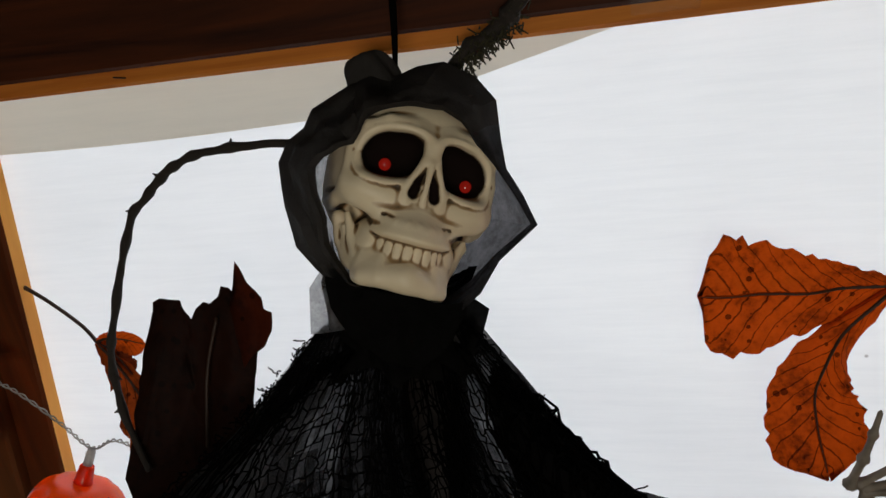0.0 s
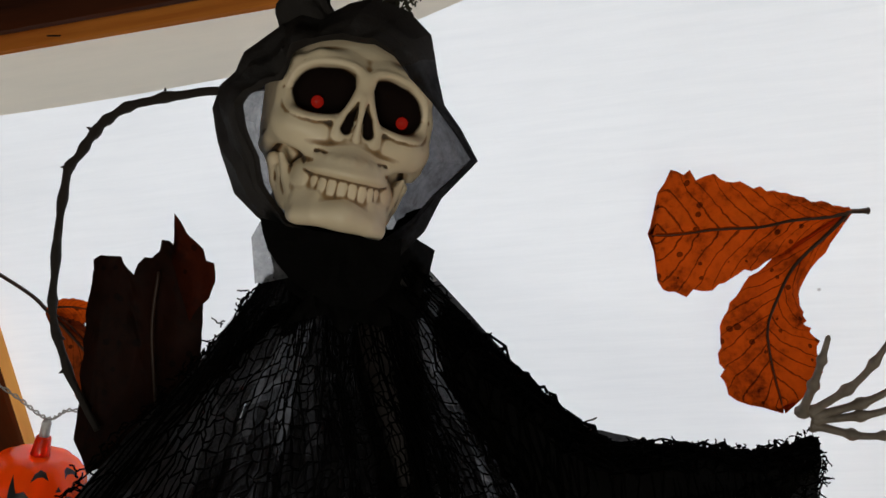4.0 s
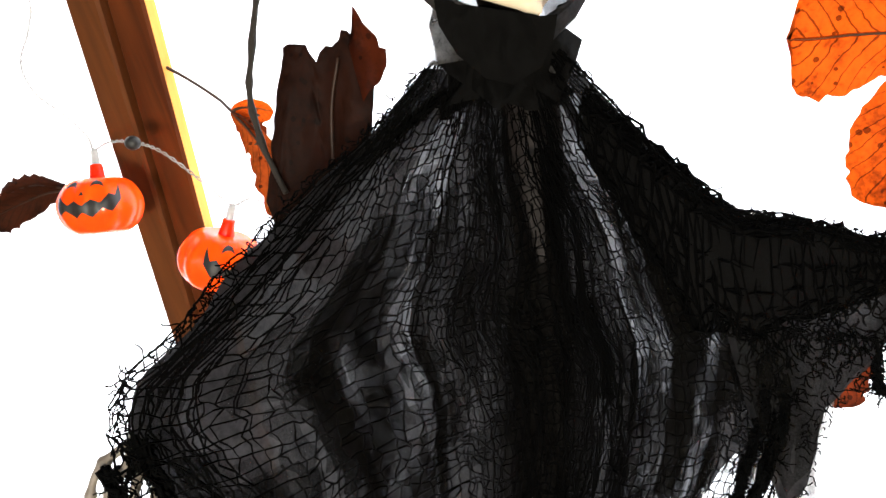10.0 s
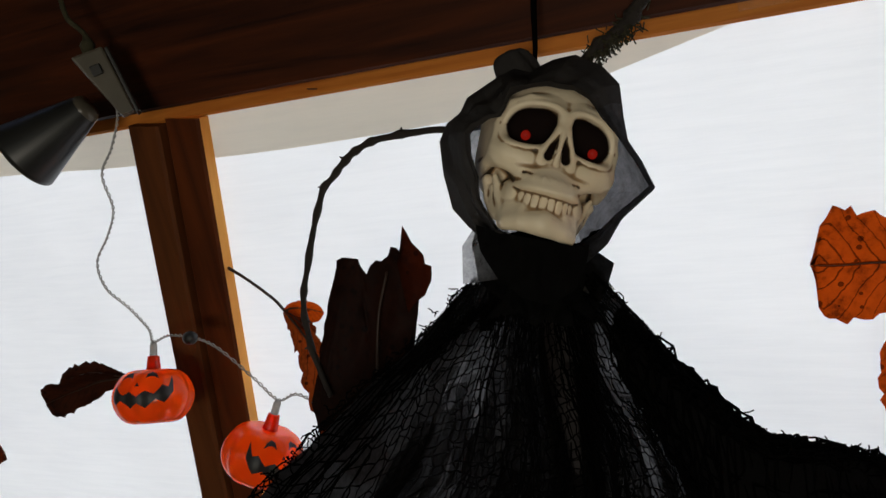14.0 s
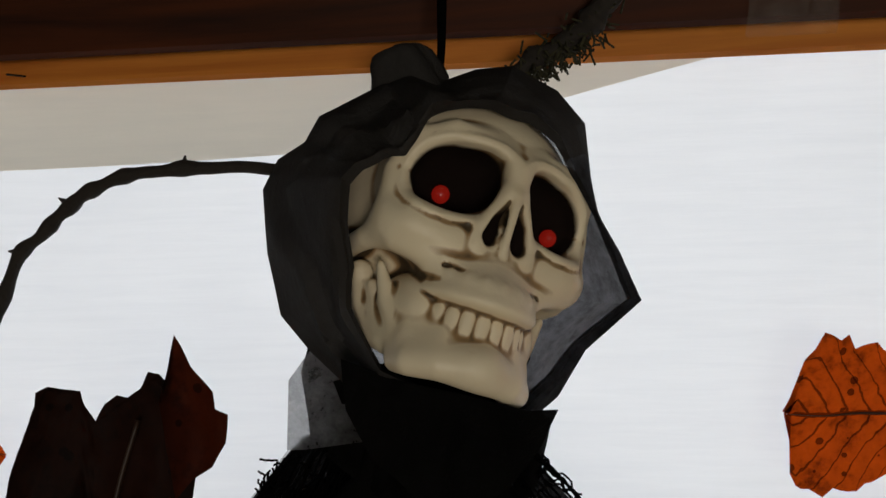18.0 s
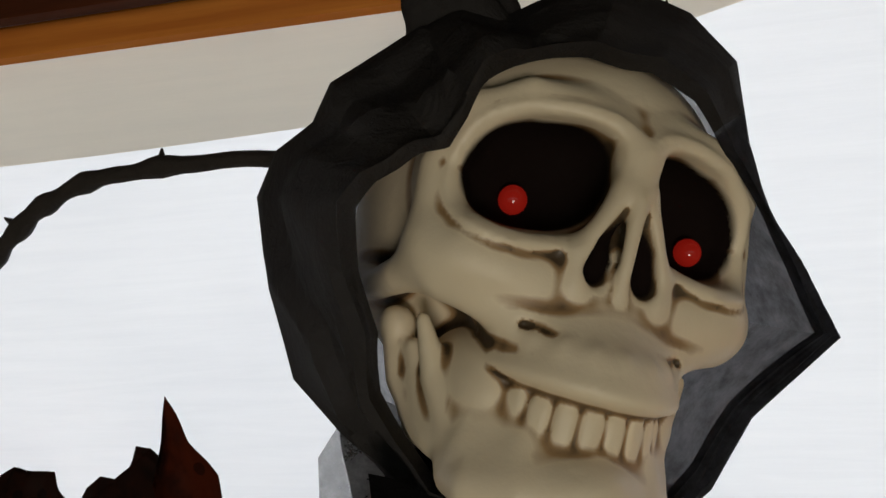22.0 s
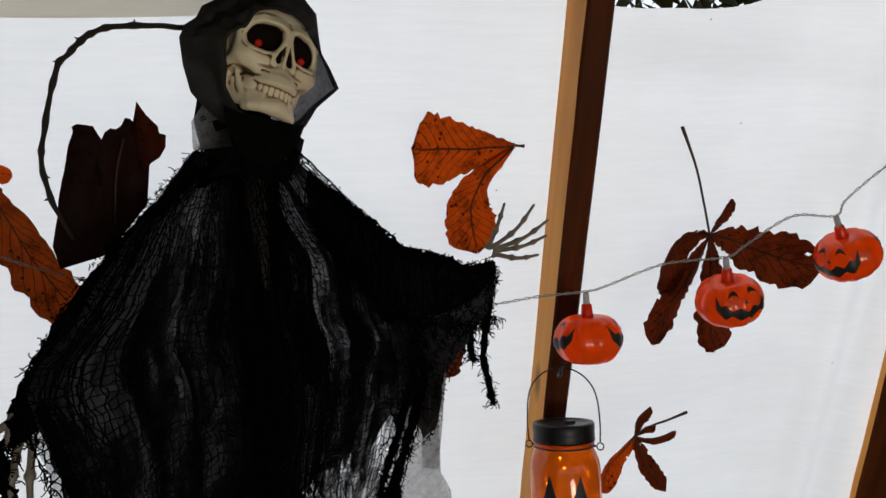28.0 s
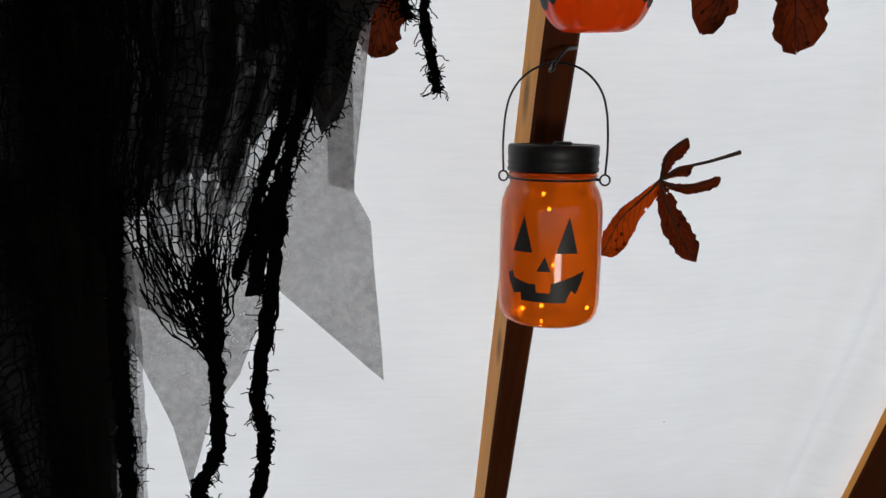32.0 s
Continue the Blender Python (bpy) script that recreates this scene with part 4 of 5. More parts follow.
def cloak_point(s, z, back=0.0, seed=0.0):
    lo, hi = along(LEFT, z), along(RIGHT, z)
    if z < 1.27:
        hold = min(1.0, (1.27 - z) / 0.08)
        s = s + hold * 0.85 * (0.80 - s) * math.exp(-((s - 0.80) / 0.13) ** 2)
    x = lo + (hi - lo) * s
    fold = 0.0045 * math.sin(s * 46 + 3 * math.sin(z * 9)) * min(1.0, (1.60 - z) / 0.15)
    fold += 0.006 * noise.noise(Vector((x * 24, seed, z * 9)))
    near = 0.070 * min(1.0, max(0.0, (x - 0.10) / 0.08)) * min(1.0, max(0.0, (z - 1.43) / 0.06))
    back = back if back < 0 else back * min(1.0, 0.12 + max(0.0, s) * 3.2)
    return Vector((x, along(DEEP, x) + back + fold - near - 0.004, z))


def strip(s0, s1, z0, z1, back, seed, wander=0.012, rag=0.02):
    """A hanging ragged band of cloth between two shares of the cloak's width."""
    cols = max(3, int((s1 - s0) * 60))
    rows = max(8, int((z0 - z1) / 0.006))
    v = []
    for i in range(cols + 1):
        e = i / cols
        low = z1 + rag * noise.noise(Vector((e * cols * 0.35, seed, 2))) + 0.5 * rag * noise.noise(Vector((e * cols * 1.3, seed, 7)))
        for j in range(rows + 1):
            z = z0 + (low - z0) * j / rows
            a = s0 + wander * noise.noise(Vector((z * 22, seed, 0))) + 0.4 * wander * noise.noise(Vector((z * 90, seed, 3)))
            b = s1 + wander * noise.noise(Vector((z * 20, seed, 5))) + 0.4 * wander * noise.noise(Vector((z * 80, seed, 9)))
            v.append(cloak_point(min(max(a + (b - a) * e, 0.0), 1.0), z, back, seed))
    f = [(i * (rows + 1) + j, (i + 1) * (rows + 1) + j, (i + 1) * (rows + 1) + j + 1, i * (rows + 1) + j + 1) for i in range(cols) for j in range(rows)]
    return v, f


# lining, and the darker folds in front of it: edges, top, foot, depth
for k, (s0, s1, z1) in enumerate(((0.01, 0.185, 0.97), (0.27, 0.52, 0.97), (0.50, 0.69, 1.25), (0.765, 0.815, 1.29), (0.86, 0.985, 1.30))):
    v, f = strip(s0, s1, 1.588, z1, 0.034, 1 + k, 0.014, 0.05)
    raw("lining", v, f, M_INNER, cloak, "torn grey unwoven lining", smooth=True)
for k, (s0, s1, z1) in enumerate(((0.17, 0.285, 0.98), (0.675, 0.88, 1.27))):
    v, f = strip(s0, s1, 1.586, z1, 0.038, 71 + k, 0.008, 0.05)
    raw("lining", v, f, M_SLIT, cloak, "thin grey see-through lining", smooth=True)
FOLDS = ((0.30, 0.62, 1.592, 0.96, 0.022), (0.36, 0.61, 1.592, 0.96, 0.016), (0.41, 0.60, 1.45, 0.96, 0.010),
         (0.00, 0.07, 1.588, 1.27, 0.020), (0.615, 0.685, 1.592, 1.27, 0.018), (0.63, 0.675, 1.592, 1.27, 0.010),
         (0.90, 1.00, 1.56, 1.31, 0.018), (0.93, 1.00, 1.56, 1.29, 0.010), (0.02, 0.98, 1.592, 1.535, 0.016), (0.02, 0.98, 1.592, 1.563, 0.009),
         (0.00, 0.46, 1.295, 0.96, 0.026), (0.76, 0.82, 1.50, 1.30, 0.022),
         (0.545, 0.60, 1.592, 1.47, 0.018))
for k, (s0, s1, z0, z1, back) in enumerate(FOLDS):
    v, f = strip(s0, s1, z0, z1, back, 11 + 3 * k)
    raw("fold", v, f, M_FOLD, cloak, "dark fold of thin black cloth", smooth=True)
# many small torn layers between net and lining
r = np.random.default_rng(31)
for k in range(240):
    s0, z0 = (r.uniform(0.03, 0.93), r.uniform(0.15, 0.26), r.uniform(0.66, 0.87))[k % 3 if k > 60 else 0], r.uniform(1.27, 1.54)
    v, f = strip(s0, s0 + r.uniform(0.015, 0.06), z0, z0 - r.uniform(0.02, 0.09), 0.004 + 0.0045 * (k % 6), int(r.uniform(100, 900)), 0.02, 0.02)
    raw("torn_bit", v, f, M_FOLD, cloak, smooth=True)
for outline, y in ((((0.222, 1.33), (0.266, 1.385), (0.2615, 1.258), (0.272, 1.236), (0.277, 1.114), (0.201, 1.198)), 0.632),
                   (((0.250, 1.40), (0.285, 1.40), (0.268, 1.30), (0.2615, 1.258), (0.245, 1.262)), 0.640),
                   (((0.095, 1.27), (0.20, 1.27), (0.197, 1.179), (0.175, 1.13), (0.152, 1.10), (0.133, 1.045), (0.126, 1.094), (0.105, 1.165)), 0.640),
                   (((0.080, 1.26), (0.112, 1.25), (0.106, 1.165), (0.098, 1.120), (0.095, 1.075), (0.080, 1.07)), 0.645),
                   (((0.106, 1.235), (0.128, 1.226), (0.135, 1.205), (0.146, 1.170), (0.130, 1.182), (0.112, 1.196)), 0.626)):
    part("tatter", panel(outline, lambda x, z, y=y: y, 3, 0.004), M_LINING, cloak, "torn pointed grey cloth tatter")

# cloth that hangs from the outstretched arm
DRAPE = ((0.200, 1.490), (0.240, 1.476), (0.275, 1.466), (0.305, 1.458), (0.326, 1.462), (0.322, 1.440), (0.315, 1.420), (0.300, 1.404), (0.285, 1.388), (0.268, 1.362), (0.254, 1.318), (0.240, 1.300), (0.226, 1.345), (0.214, 1.400), (0.205, 1.450))
part("sleeve_drape", panel(DRAPE, lambda x, z: 0.606 + 0.10 * (0.25 - x) ** 2, 5, 0.010, 50.0), M_INNER, cloak, "ragged black cloth under the arm")
part("sleeve_drape", panel([(0.262 + (x - 0.262) * 0.93, 1.42 + (z - 1.42) * 0.90) for x, z in DRAPE], lambda x, z: 0.598, 5, 0.010, 60.0), M_FOLD, cloak, "ragged black cloth under the arm")

# net of thread
rng = np.random.default_rng(7)


def net(ns, nz, back, seed, gap, thick, deep):
    node = {}
    for j in range(nz + 1):
        for i in range(ns + 1):
            s = (i + 0.34 * rng.uniform(-1, 1)) / ns
            z = 1.59 - deep * (j + 0.36 * rng.uniform(-1, 1)) / nz
            g = 0.012 * noise.noise(Vector((s * 9, seed, z * 14)))
            s = s + 0.05 * noise.noise(Vector((s * 7, seed + 4, z * 8)))
            p = cloak_point(min(max(s, 0.0), 1.0), z + g, back + 0.003 * rng.uniform(-1, 1), seed)
            if (z > 1.192 + 0.22 * abs(s - 0.80) or s < 0.46) and (seed < 4 or 0.27 < s < 0.72):
                node[i, j] = p
    a, b = [], []
    for (i, j), p in node.items():
        for q, lose in (((i + 1, j), gap), ((i, j + 1), gap * 0.5)):
            if q in node and rng.random() > lose and (node[q] - p).length < 0.03:
                mid = (p + node[q]) / 2 + Vector(rng.uniform(-1, 1, 3)) * 0.0011
                a += [p, mid]
                b += [mid, node[q]]
    return segments(a, b, rng.uniform(0.6, 1.25, len(a)) * thick)


v, f = joined(net(64, 84, -0.006, 2.0, 0.04, 0.00052, 0.56), net(40, 40, 0.003, 6.0, 0.30, 0.00045, 0.42))
a, b = [], []
for k in range(70):
    s0, z0 = (rng.normal(0.48, 0.07), rng.normal(0.65, 0.03), rng.uniform(0.02, 0.12))[k % 3], rng.uniform(1.42, 1.585)
    run = [cloak_point(min(max(s0 + 0.05 * noise.noise(Vector((k, z * 8, 1))) + 0.004 * rng.uniform(-1, 1), 0), 1), z, -0.008) for z in np.arange(z0, max(1.2, z0 - rng.uniform(0.08, 0.3)), -0.006)]
    a += run[:-1]
    b += run[1:]
v, f = joined((v, f), segments(a, b, 0.0006))
tagged(raw("net", v, f, M_THREAD, cloak, "black irregular knotted gauze net"), kind="stuff")

# sleeve along the outstretched arm
v, f = [], []
ARM = spline([(0.140, 0.570, 1.553), (0.176, 0.540, 1.518), (0.207, 0.538, 1.488), (0.255, 0.570, 1.473), (0.295, 0.600, 1.460), (0.326, 0.612, 1.464)], 40)
for i, p in enumerate(ARM):
    t = i / 39
    drop = 0.022 + 0.060 * min(1.0, t / 0.3) * (1 - t) ** 0.8 + 0.014 * noise.noise(Vector((t * 14, 0, 5)))
    drop *= 1 - 0.85 * t ** 3
    for k in range(20):
        w = 2 * math.pi * k / 20
        rr = (0.010 + 0.003 * noise.noise(Vector((i * 0.4, k, 2)))) * (1 - 0.4 * t)
        down = drop * max(0.0, -math.sin(w)) * 0.8
        v.append((p.x + 0.004 * math.cos(w), p.y + rr * math.cos(w), p.z + rr * math.sin(w) * 0.9 - down))
for i in range(39):
    for k in range(20):
        f.append((i * 20 + k, i * 20 + (k + 1) % 20, (i + 1) * 20 + (k + 1) % 20, (i + 1) * 20 + k))
raw("sleeve", v, f, M_DENSE, cloak, "black ragged sleeve over the bony arm", smooth=True)
SLEEVES = [(v, 40, 20)]
v, f = [], []
ARM2 = spline([(0.045, 0.585, 1.575), (0.0, 0.55, 1.535), (-0.04, 0.49, 1.485), (-0.068, 0.435, 1.435), (-0.076, 0.428, 1.402)], 40)
for i, p in enumerate(ARM2):
    for k in range(16):
        w = 2 * math.pi * k / 16
        rr = 0.008 + 0.003 * noise.noise(Vector((i * 0.4, k, 7)))
        v.append((p.x + rr * math.cos(w), p.y + rr * math.sin(w), p.z - 0.006 + rr * 0.5 * math.cos(w)))
for i in range(39):
    for k in range(16):
        f.append((i * 16 + k, i * 16 + (k + 1) % 16, (i + 1) * 16 + (k + 1) % 16, (i + 1) * 16 + k))
raw("sleeve", v, f, M_DENSE, cloak, "black ragged sleeve over the bony arm", smooth=True)
SLEEVES.append((v, 40, 16))
a, b = [], []
for grid_pts, rows, ring in SLEEVES:
    q = np.array(grid_pts).reshape(rows, ring, 3)
    c = q.mean(axis=1, keepdims=True)
    for layer in range(3):
        w = c + (q - c) * (1.03 + 0.05 * layer) + rng.normal(0, 0.0012 + 0.0004 * layer, q.shape)
        for i in range(rows - 1):
            for k in range(ring):
                if rng.random() > 0.12:
                    a.append(w[i, k]), b.append(w[i + 1, k])
                if rng.random() > 0.12:
                    a.append(w[i, k]), b.append(w[i, (k + 1) % ring])
v, f = segments(a, b, rng.uniform(0.7, 1.5, len(a)) * 0.0006)
tagged(raw("sleeve_net", v, f, M_THREAD, cloak, "black gauze net over the sleeves"), kind="stuff")


def frays(points, count, length, seed, thick=0.00045, down=0.5):
    """Curly loose threads along a line."""
    r = np.random.default_rng(seed)
    a, b = [], []
    for i in range(count):
        x = r.uniform(0, len(points) - 1.001)
        k = int(x)
        p = Vector(points[k]).lerp(Vector(points[k + 1]), x - k)
        d = Vector((r.uniform(-1, 1), r.uniform(-0.5, 0.5), r.uniform(-1, 1) - down)).normalized()
        step = length * r.uniform(0.3, 1.0) / 6
        for _ in range(6):
            q = p + d * step
            a.append(p), b.append(q)
            p = q
            d = (d + Vector(r.uniform(-1, 1, 3)) * 0.75 + Vector((0, 0, -0.12))).normalized()
    return segments(a, b, thick)


left_edge = [cloak_point(0.0, z, -0.002) for z in np.linspace(1.585, 1.27, 40)]
right_edge = [cloak_point(1.0, z, 0.0) for z in np.linspace(1.585, 1.10, 40)]
core_edge = [cloak_point(0.60, z, 0.0) for z in np.linspace(1.24, 0.98, 30)]
arm_top = [p + Vector((0, 0, 0.011)) for p in ARM]
arm_low = [p + Vector((0, 0, -0.05)) for p in ARM[12:]]
shoulder = [p + Vector((0, 0, 0.008)) for p in ARM2]
v, f = joined(frays(left_edge, 260, 0.012, 1), frays(right_edge, 200, 0.014, 2), frays(core_edge, 120, 0.016, 3), frays(arm_top, 150, 0.0045, 4, down=-0.2),
              frays(arm_low, 200, 0.022, 5), frays([(x, 0.603, z) for x, z in DRAPE[3:12]], 150, 0.009, 15), frays([(x - 0.008 - 0.016 * k, 0.597, z + 0.01) for k in range(4) for x, z in DRAPE[5:11]], 420, 0.016, 16), frays(shoulder, 130, 0.0045, 6, down=-0.2), frays([(-0.07, 0.43, 1.41), (-0.09, 0.415, 1.38), (-0.085, 0.42, 1.30)], 130, 0.02, 8))
tagged(raw("fray", v, f, M_THREAD, cloak, "loose curling black threads"), kind="stuff")


def rope(line, radius, seed):
    """Twisted hanging bunch of thread."""
    r = np.random.default_rng(seed)
    path = spline(line, 60)
    out = []
    for k in range(16):
        ph, rr = r.uniform(0, 6.28), radius * r.uniform(0.3, 1.0)
        pts = [p + Vector((math.cos(ph + i * 0.35) * rr, math.sin(ph + i * 0.35) * rr, 0)) + Vector(r.uniform(-1, 1, 3)) * radius * 0.55 for i, p in enumerate(path)]
        out.append(tube(pts, [radius * 0.30 * (1 + 0.6 * noise.noise(Vector((i * 0.6, k, seed)))) for i in range(60)], 5))
    out.append(frays(path, 130, 0.016, seed + 50))
    return joined(*out)


for line, rad, seed in ((((0.160, 0.606, 1.225), (0.164, 0.606, 1.19), (0.160, 0.606, 1.128), (0.157, 0.604, 1.09), (0.142, 0.602, 1.064), (0.150, 0.602, 1.04)), 0.0045, 21),
                        (((0.214, 0.614, 1.275), (0.208, 0.613, 1.24), (0.197, 0.612, 1.179), (0.186, 0.610, 1.122), (0.190, 0.609, 1.100), (0.186, 0.609, 1.075), (0.176, 0.608, 1.03)), 0.0042, 22),
                        (((0.322, 0.612, 1.452), (0.317, 0.612, 1.42), (0.309, 0.612, 1.375), (0.313, 0.611, 1.345), (0.316, 0.610, 1.325)), 0.0030, 23),
                        (((0.300, 0.614, 1.43), (0.296, 0.614, 1.39), (0.298, 0.613, 1.372)), 0.0025, 24),
                        (((0.115, 0.59, 1.27), (0.108, 0.588, 1.20), (0.104, 0.588, 1.13), (0.100, 0.588, 1.06)), 0.0042, 25),
                        (tuple(cloak_point(0.03, z, -0.004) for z in (1.42, 1.39, 1.36, 1.33, 1.30, 1.27, 1.23)), 0.0034, 27),
                        (tuple(cloak_point(0.97, z, -0.004) for z in (1.45, 1.41, 1.37, 1.33, 1.29, 1.25, 1.20)), 0.0040, 28),
                        (tuple(cloak_point(0.935, z, -0.002) for z in (1.40, 1.36, 1.31, 1.26, 1.21)), 0.0035, 29),
                        (((-0.088, 0.414, 1.40), (-0.083, 0.418, 1.36), (-0.072, 0.428, 1.32), (-0.064, 0.434, 1.28)), 0.0035, 26)):
    v, f = rope(line, rad, seed)
    raw("rope", v, f, M_THREAD, cloak, "twisted black thread bunch")

# threads of the net gathered towards the bunches
a, b = [], []
for k in range(110):
    top = cloak_point(rng.uniform(0.62, 0.97), rng.uniform(1.205, 1.275), -0.004)
    end = Vector((0.161, 0.606, rng.uniform(1.15, 1.20))) if top.x < 0.185 else Vector((0.199, 0.612, rng.uniform(1.15, 1.21)))
    run = [top.lerp(end, i / 9) + Vector(rng.normal(0, 0.0016, 3)) * (i < 9) + Vector((0, 0, -0.012 * math.sin(math.pi * i / 9))) for i in range(10)]
    a += run[:-1]
    b += run[1:]
v, f = segments(a, b, rng.uniform(0.7, 1.4, len(a)) * 0.0006)
tagged(raw("gathered_thread", v, f, M_THREAD, cloak, "black threads drawn together"), kind="stuff")

# black cord from the beam to the hood
CORD = spline([(0.1005, 0.553, 1.708), (0.1025, 0.553, 1.730), (0.1035, 0.551, 1.752), (0.1045, 0.549, 1.762), (0.1045, 0.548, 1.772), (0.104, 0.552, 1.80)], 40)
v, f = tube(CORD, [0.0011 + 0.0008 * min(1.0, i / 14) + 0.0034 * math.exp(-((i - 25) / 2.6) ** 2) * (1 + 0.25 * math.sin(i * 2.1)) for i in range(40)], 10)
tagged(raw("cord", v, f, M_THREAD, smooth=True), "thin black hanging cord with a knot above the hood", "cord")

# ---- dry leaves ----
def leaflet(name, material, parent, origin, line, half, blunt, seed, curl=0.2, rag=0.08, facing=(0, -0.92, -0.39)):
    """One leaflet along a line of points; half: its half width; blunt: how square its end is."""
    mid = spline(line, 33)
    nrm = Vector(facing).normalized()
    r = random.Random(seed)
    verts, faces, uvs = [], [], []
    jag = [r.uniform(-1, 1) for _ in range(80)]
    cols = 15
    for i, p in enumerate(mid):
        t = i / 32
        d = (mid[min(i + 1, 32)] - mid[max(i - 1, 0)]).normalized()
        side = d.cross(nrm).normalized()
        w = half * 1.12 * max(0.02, t) ** 0.85 * max(0.0, 1 - t ** blunt) ** 0.5 + 0.0008
        for k in range(cols):
            v = -1 + 2 * k / (cols - 1)
            edge = abs(v) ** 6
            tooth = (0.09 * (((i * 0.72 + (3 if v > 0 else 0)) % 1.0) - 0.5) + rag * jag[(i + (40 if v > 0 else 0)) % 80]) * edge
            lift = curl * w * (v * v) + 0.10 * half * noise.noise(Vector((t * 5, v * 2.5, seed * 3.1))) + 0.012 * half * math.cos(22 * math.pi * t - 9 * abs(v))
            end = d * (0.05 * half * jag[(k * 3 + 7) % 80] * (t > 0.97))
            verts.append(p + side * (w * v * (1 + tooth)) - nrm * -lift + end - Vector(origin))
            uvs.append((t, v))
    for i in range(32):
        for k in range(cols - 1):
            a = i * cols + k
            tear = i > 8 and abs(k - 7) > 3 and r.random() < 0.0025
            if not tear:
                faces.append((a, a + 1, a + cols + 1, a + cols))
    ob = raw(name, verts, faces, material, parent, smooth=True)
    layer = ob.data.uv_layers.new(name="UVMap")
    for loop in ob.data.loops:
        layer.data[loop.index].uv = uvs[loop.vertex_index]
    rib = [p + nrm * 0.0006 - Vector(origin) + nrm * (0.10 * half * noise.noise(Vector((i / 32 * 5, 0, seed * 3.1)))) for i, p in enumerate(mid)]
    v, f = tube(rib, [0.0011 * (1.15 - i / 32) for i in range(33)], 6)
    raw("rib", v, f, M_STALK, ob, smooth=True)
    return ob


def dry_leaf(label, joint, material, leaflets, stalk=None, group="dry leaves"):
    leaf = base("dry_leaf", Matrix.Translation(joint), label, "leaf", group)
    for k, (points, half, blunt, curl) in enumerate(leaflets):
        leaflet("leaflet", material[k % len(material)], leaf, joint, [joint, *points], half, blunt, len(label) * 3 + k, curl, 0.07 if material[k % len(material)] == M_LEAF_ORANGE else 0.17)
    if stalk:
        pts = spline([joint, *stalk], 24)
        v, f = tube([p - Vector(joint) for p in pts], [0.0014 + 0.0008 * (i / 23) ** 6 for i in range(24)], 8)
        raw("stalk", v, f, M_STALK, leaf, smooth=True)
    return leaf


dry_leaf("dry orange horse chestnut leaf with two broad leaflets", (0.372, 0.650, 1.588), [M_LEAF_ORANGE],
         [(((0.335, 0.648, 1.586), (0.295, 0.646, 1.586), (0.2575, 0.646, 1.588)), 0.0405, 14, 0.10), (((0.3345, 0.649, 1.556), (0.3195, 0.648, 1.530), (0.318, 0.647, 1.505), (0.3205, 0.645, 1.478)), 0.0370, 5, -0.22)],
         ((0.377, 0.651, 1.5875), (0.383, 0.652, 1.587)))
leaf = base("dry_leaf", pose(0, 0, 0), "dark curled dry leaf standing up behind the shoulder", "leaf", "dry leaves")
part("blade", panel(((-0.049, 1.611), (-0.045, 1.613), (-0.039, 1.610), (-0.033, 1.611), (-0.030, 1.605), (-0.0275, 1.600), (-0.0245, 1.606), (-0.020, 1.609), (-0.016, 1.608), (-0.0135, 1.602), (-0.0115, 1.611), (-0.008, 1.617), (-0.004, 1.616), (-0.001, 1.607), (0.003, 1.607), (0.010, 1.595), (0.006, 1.575),
                     (0.004, 1.545), (-0.030, 1.505), (-0.066, 1.496), (-0.070, 1.515), (-0.065, 1.540), (-0.062, 1.559), (-0.055, 1.576), (-0.055, 1.583), (-0.053, 1.596), (-0.047, 1.599)),
                    lambda x, z: 0.575 + 0.10 * abs(x + 0.02) ** 1.2, 4, 0.009, 34.0), M_LEAF_DARK, leaf)
part("curled_lobe", panel(((-0.004, 1.606), (0.001, 1.612), (0.002, 1.630), (0.009, 1.618), (0.017, 1.609), (0.018, 1.603), (0.023, 1.601), (0.022, 1.591), (0.017, 1.583), (0.010, 1.579), (0.004, 1.572)),
                          lambda x, z: 0.570 - 0.35 * (x - 0.004), 4, 0.005, 50.0), M_LEAF_RUST, leaf, "red-brown upturned leaf tip")
v, f = tube(spline([(-0.010, 0.570, 1.60), (-0.018, 0.571, 1.57), (-0.022, 0.573, 1.53)], 16), 0.0009, 6)
raw("rib", v, f, M_STALK, leaf, smooth=True)
dry_leaf("rust-brown dry leaf on a long stalk beside the post", (-0.155, 0.692, 1.584), [M_LEAF_TAN, M_LEAF_ORANGE, M_LEAF_RUST],
         [(((-0.133, 0.694, 1.555), (-0.106, 0.696, 1.500), (-0.070, 0.698, 1.440)), 0.0300, 6, 0.45), (((-0.146, 0.690, 1.586), (-0.132, 0.688, 1.585), (-0.116, 0.688, 1.580)), 0.0100, 8, 0.5), (((-0.148, 0.692, 1.580), (-0.139, 0.692, 1.572), (-0.129, 0.692, 1.559)), 0.0095, 4, -0.5)],
         ((-0.172, 0.700, 1.597), (-0.205, 0.708, 1.618), (-0.240, 0.712, 1.638)))
dry_leaf("small dark crumpled dry leaf behind a pumpkin light", (-0.345, 0.728, 1.530), [M_LEAF_DARK],
         [(((-0.375, 0.730, 1.530), (-0.41, 0.733, 1.522), (-0.458, 0.738, 1.508)), 0.0200, 9, 0.4), (((-0.37, 0.730, 1.535), (-0.40, 0.733, 1.538), (-0.44, 0.738, 1.529)), 0.0110, 8, -0.5)])
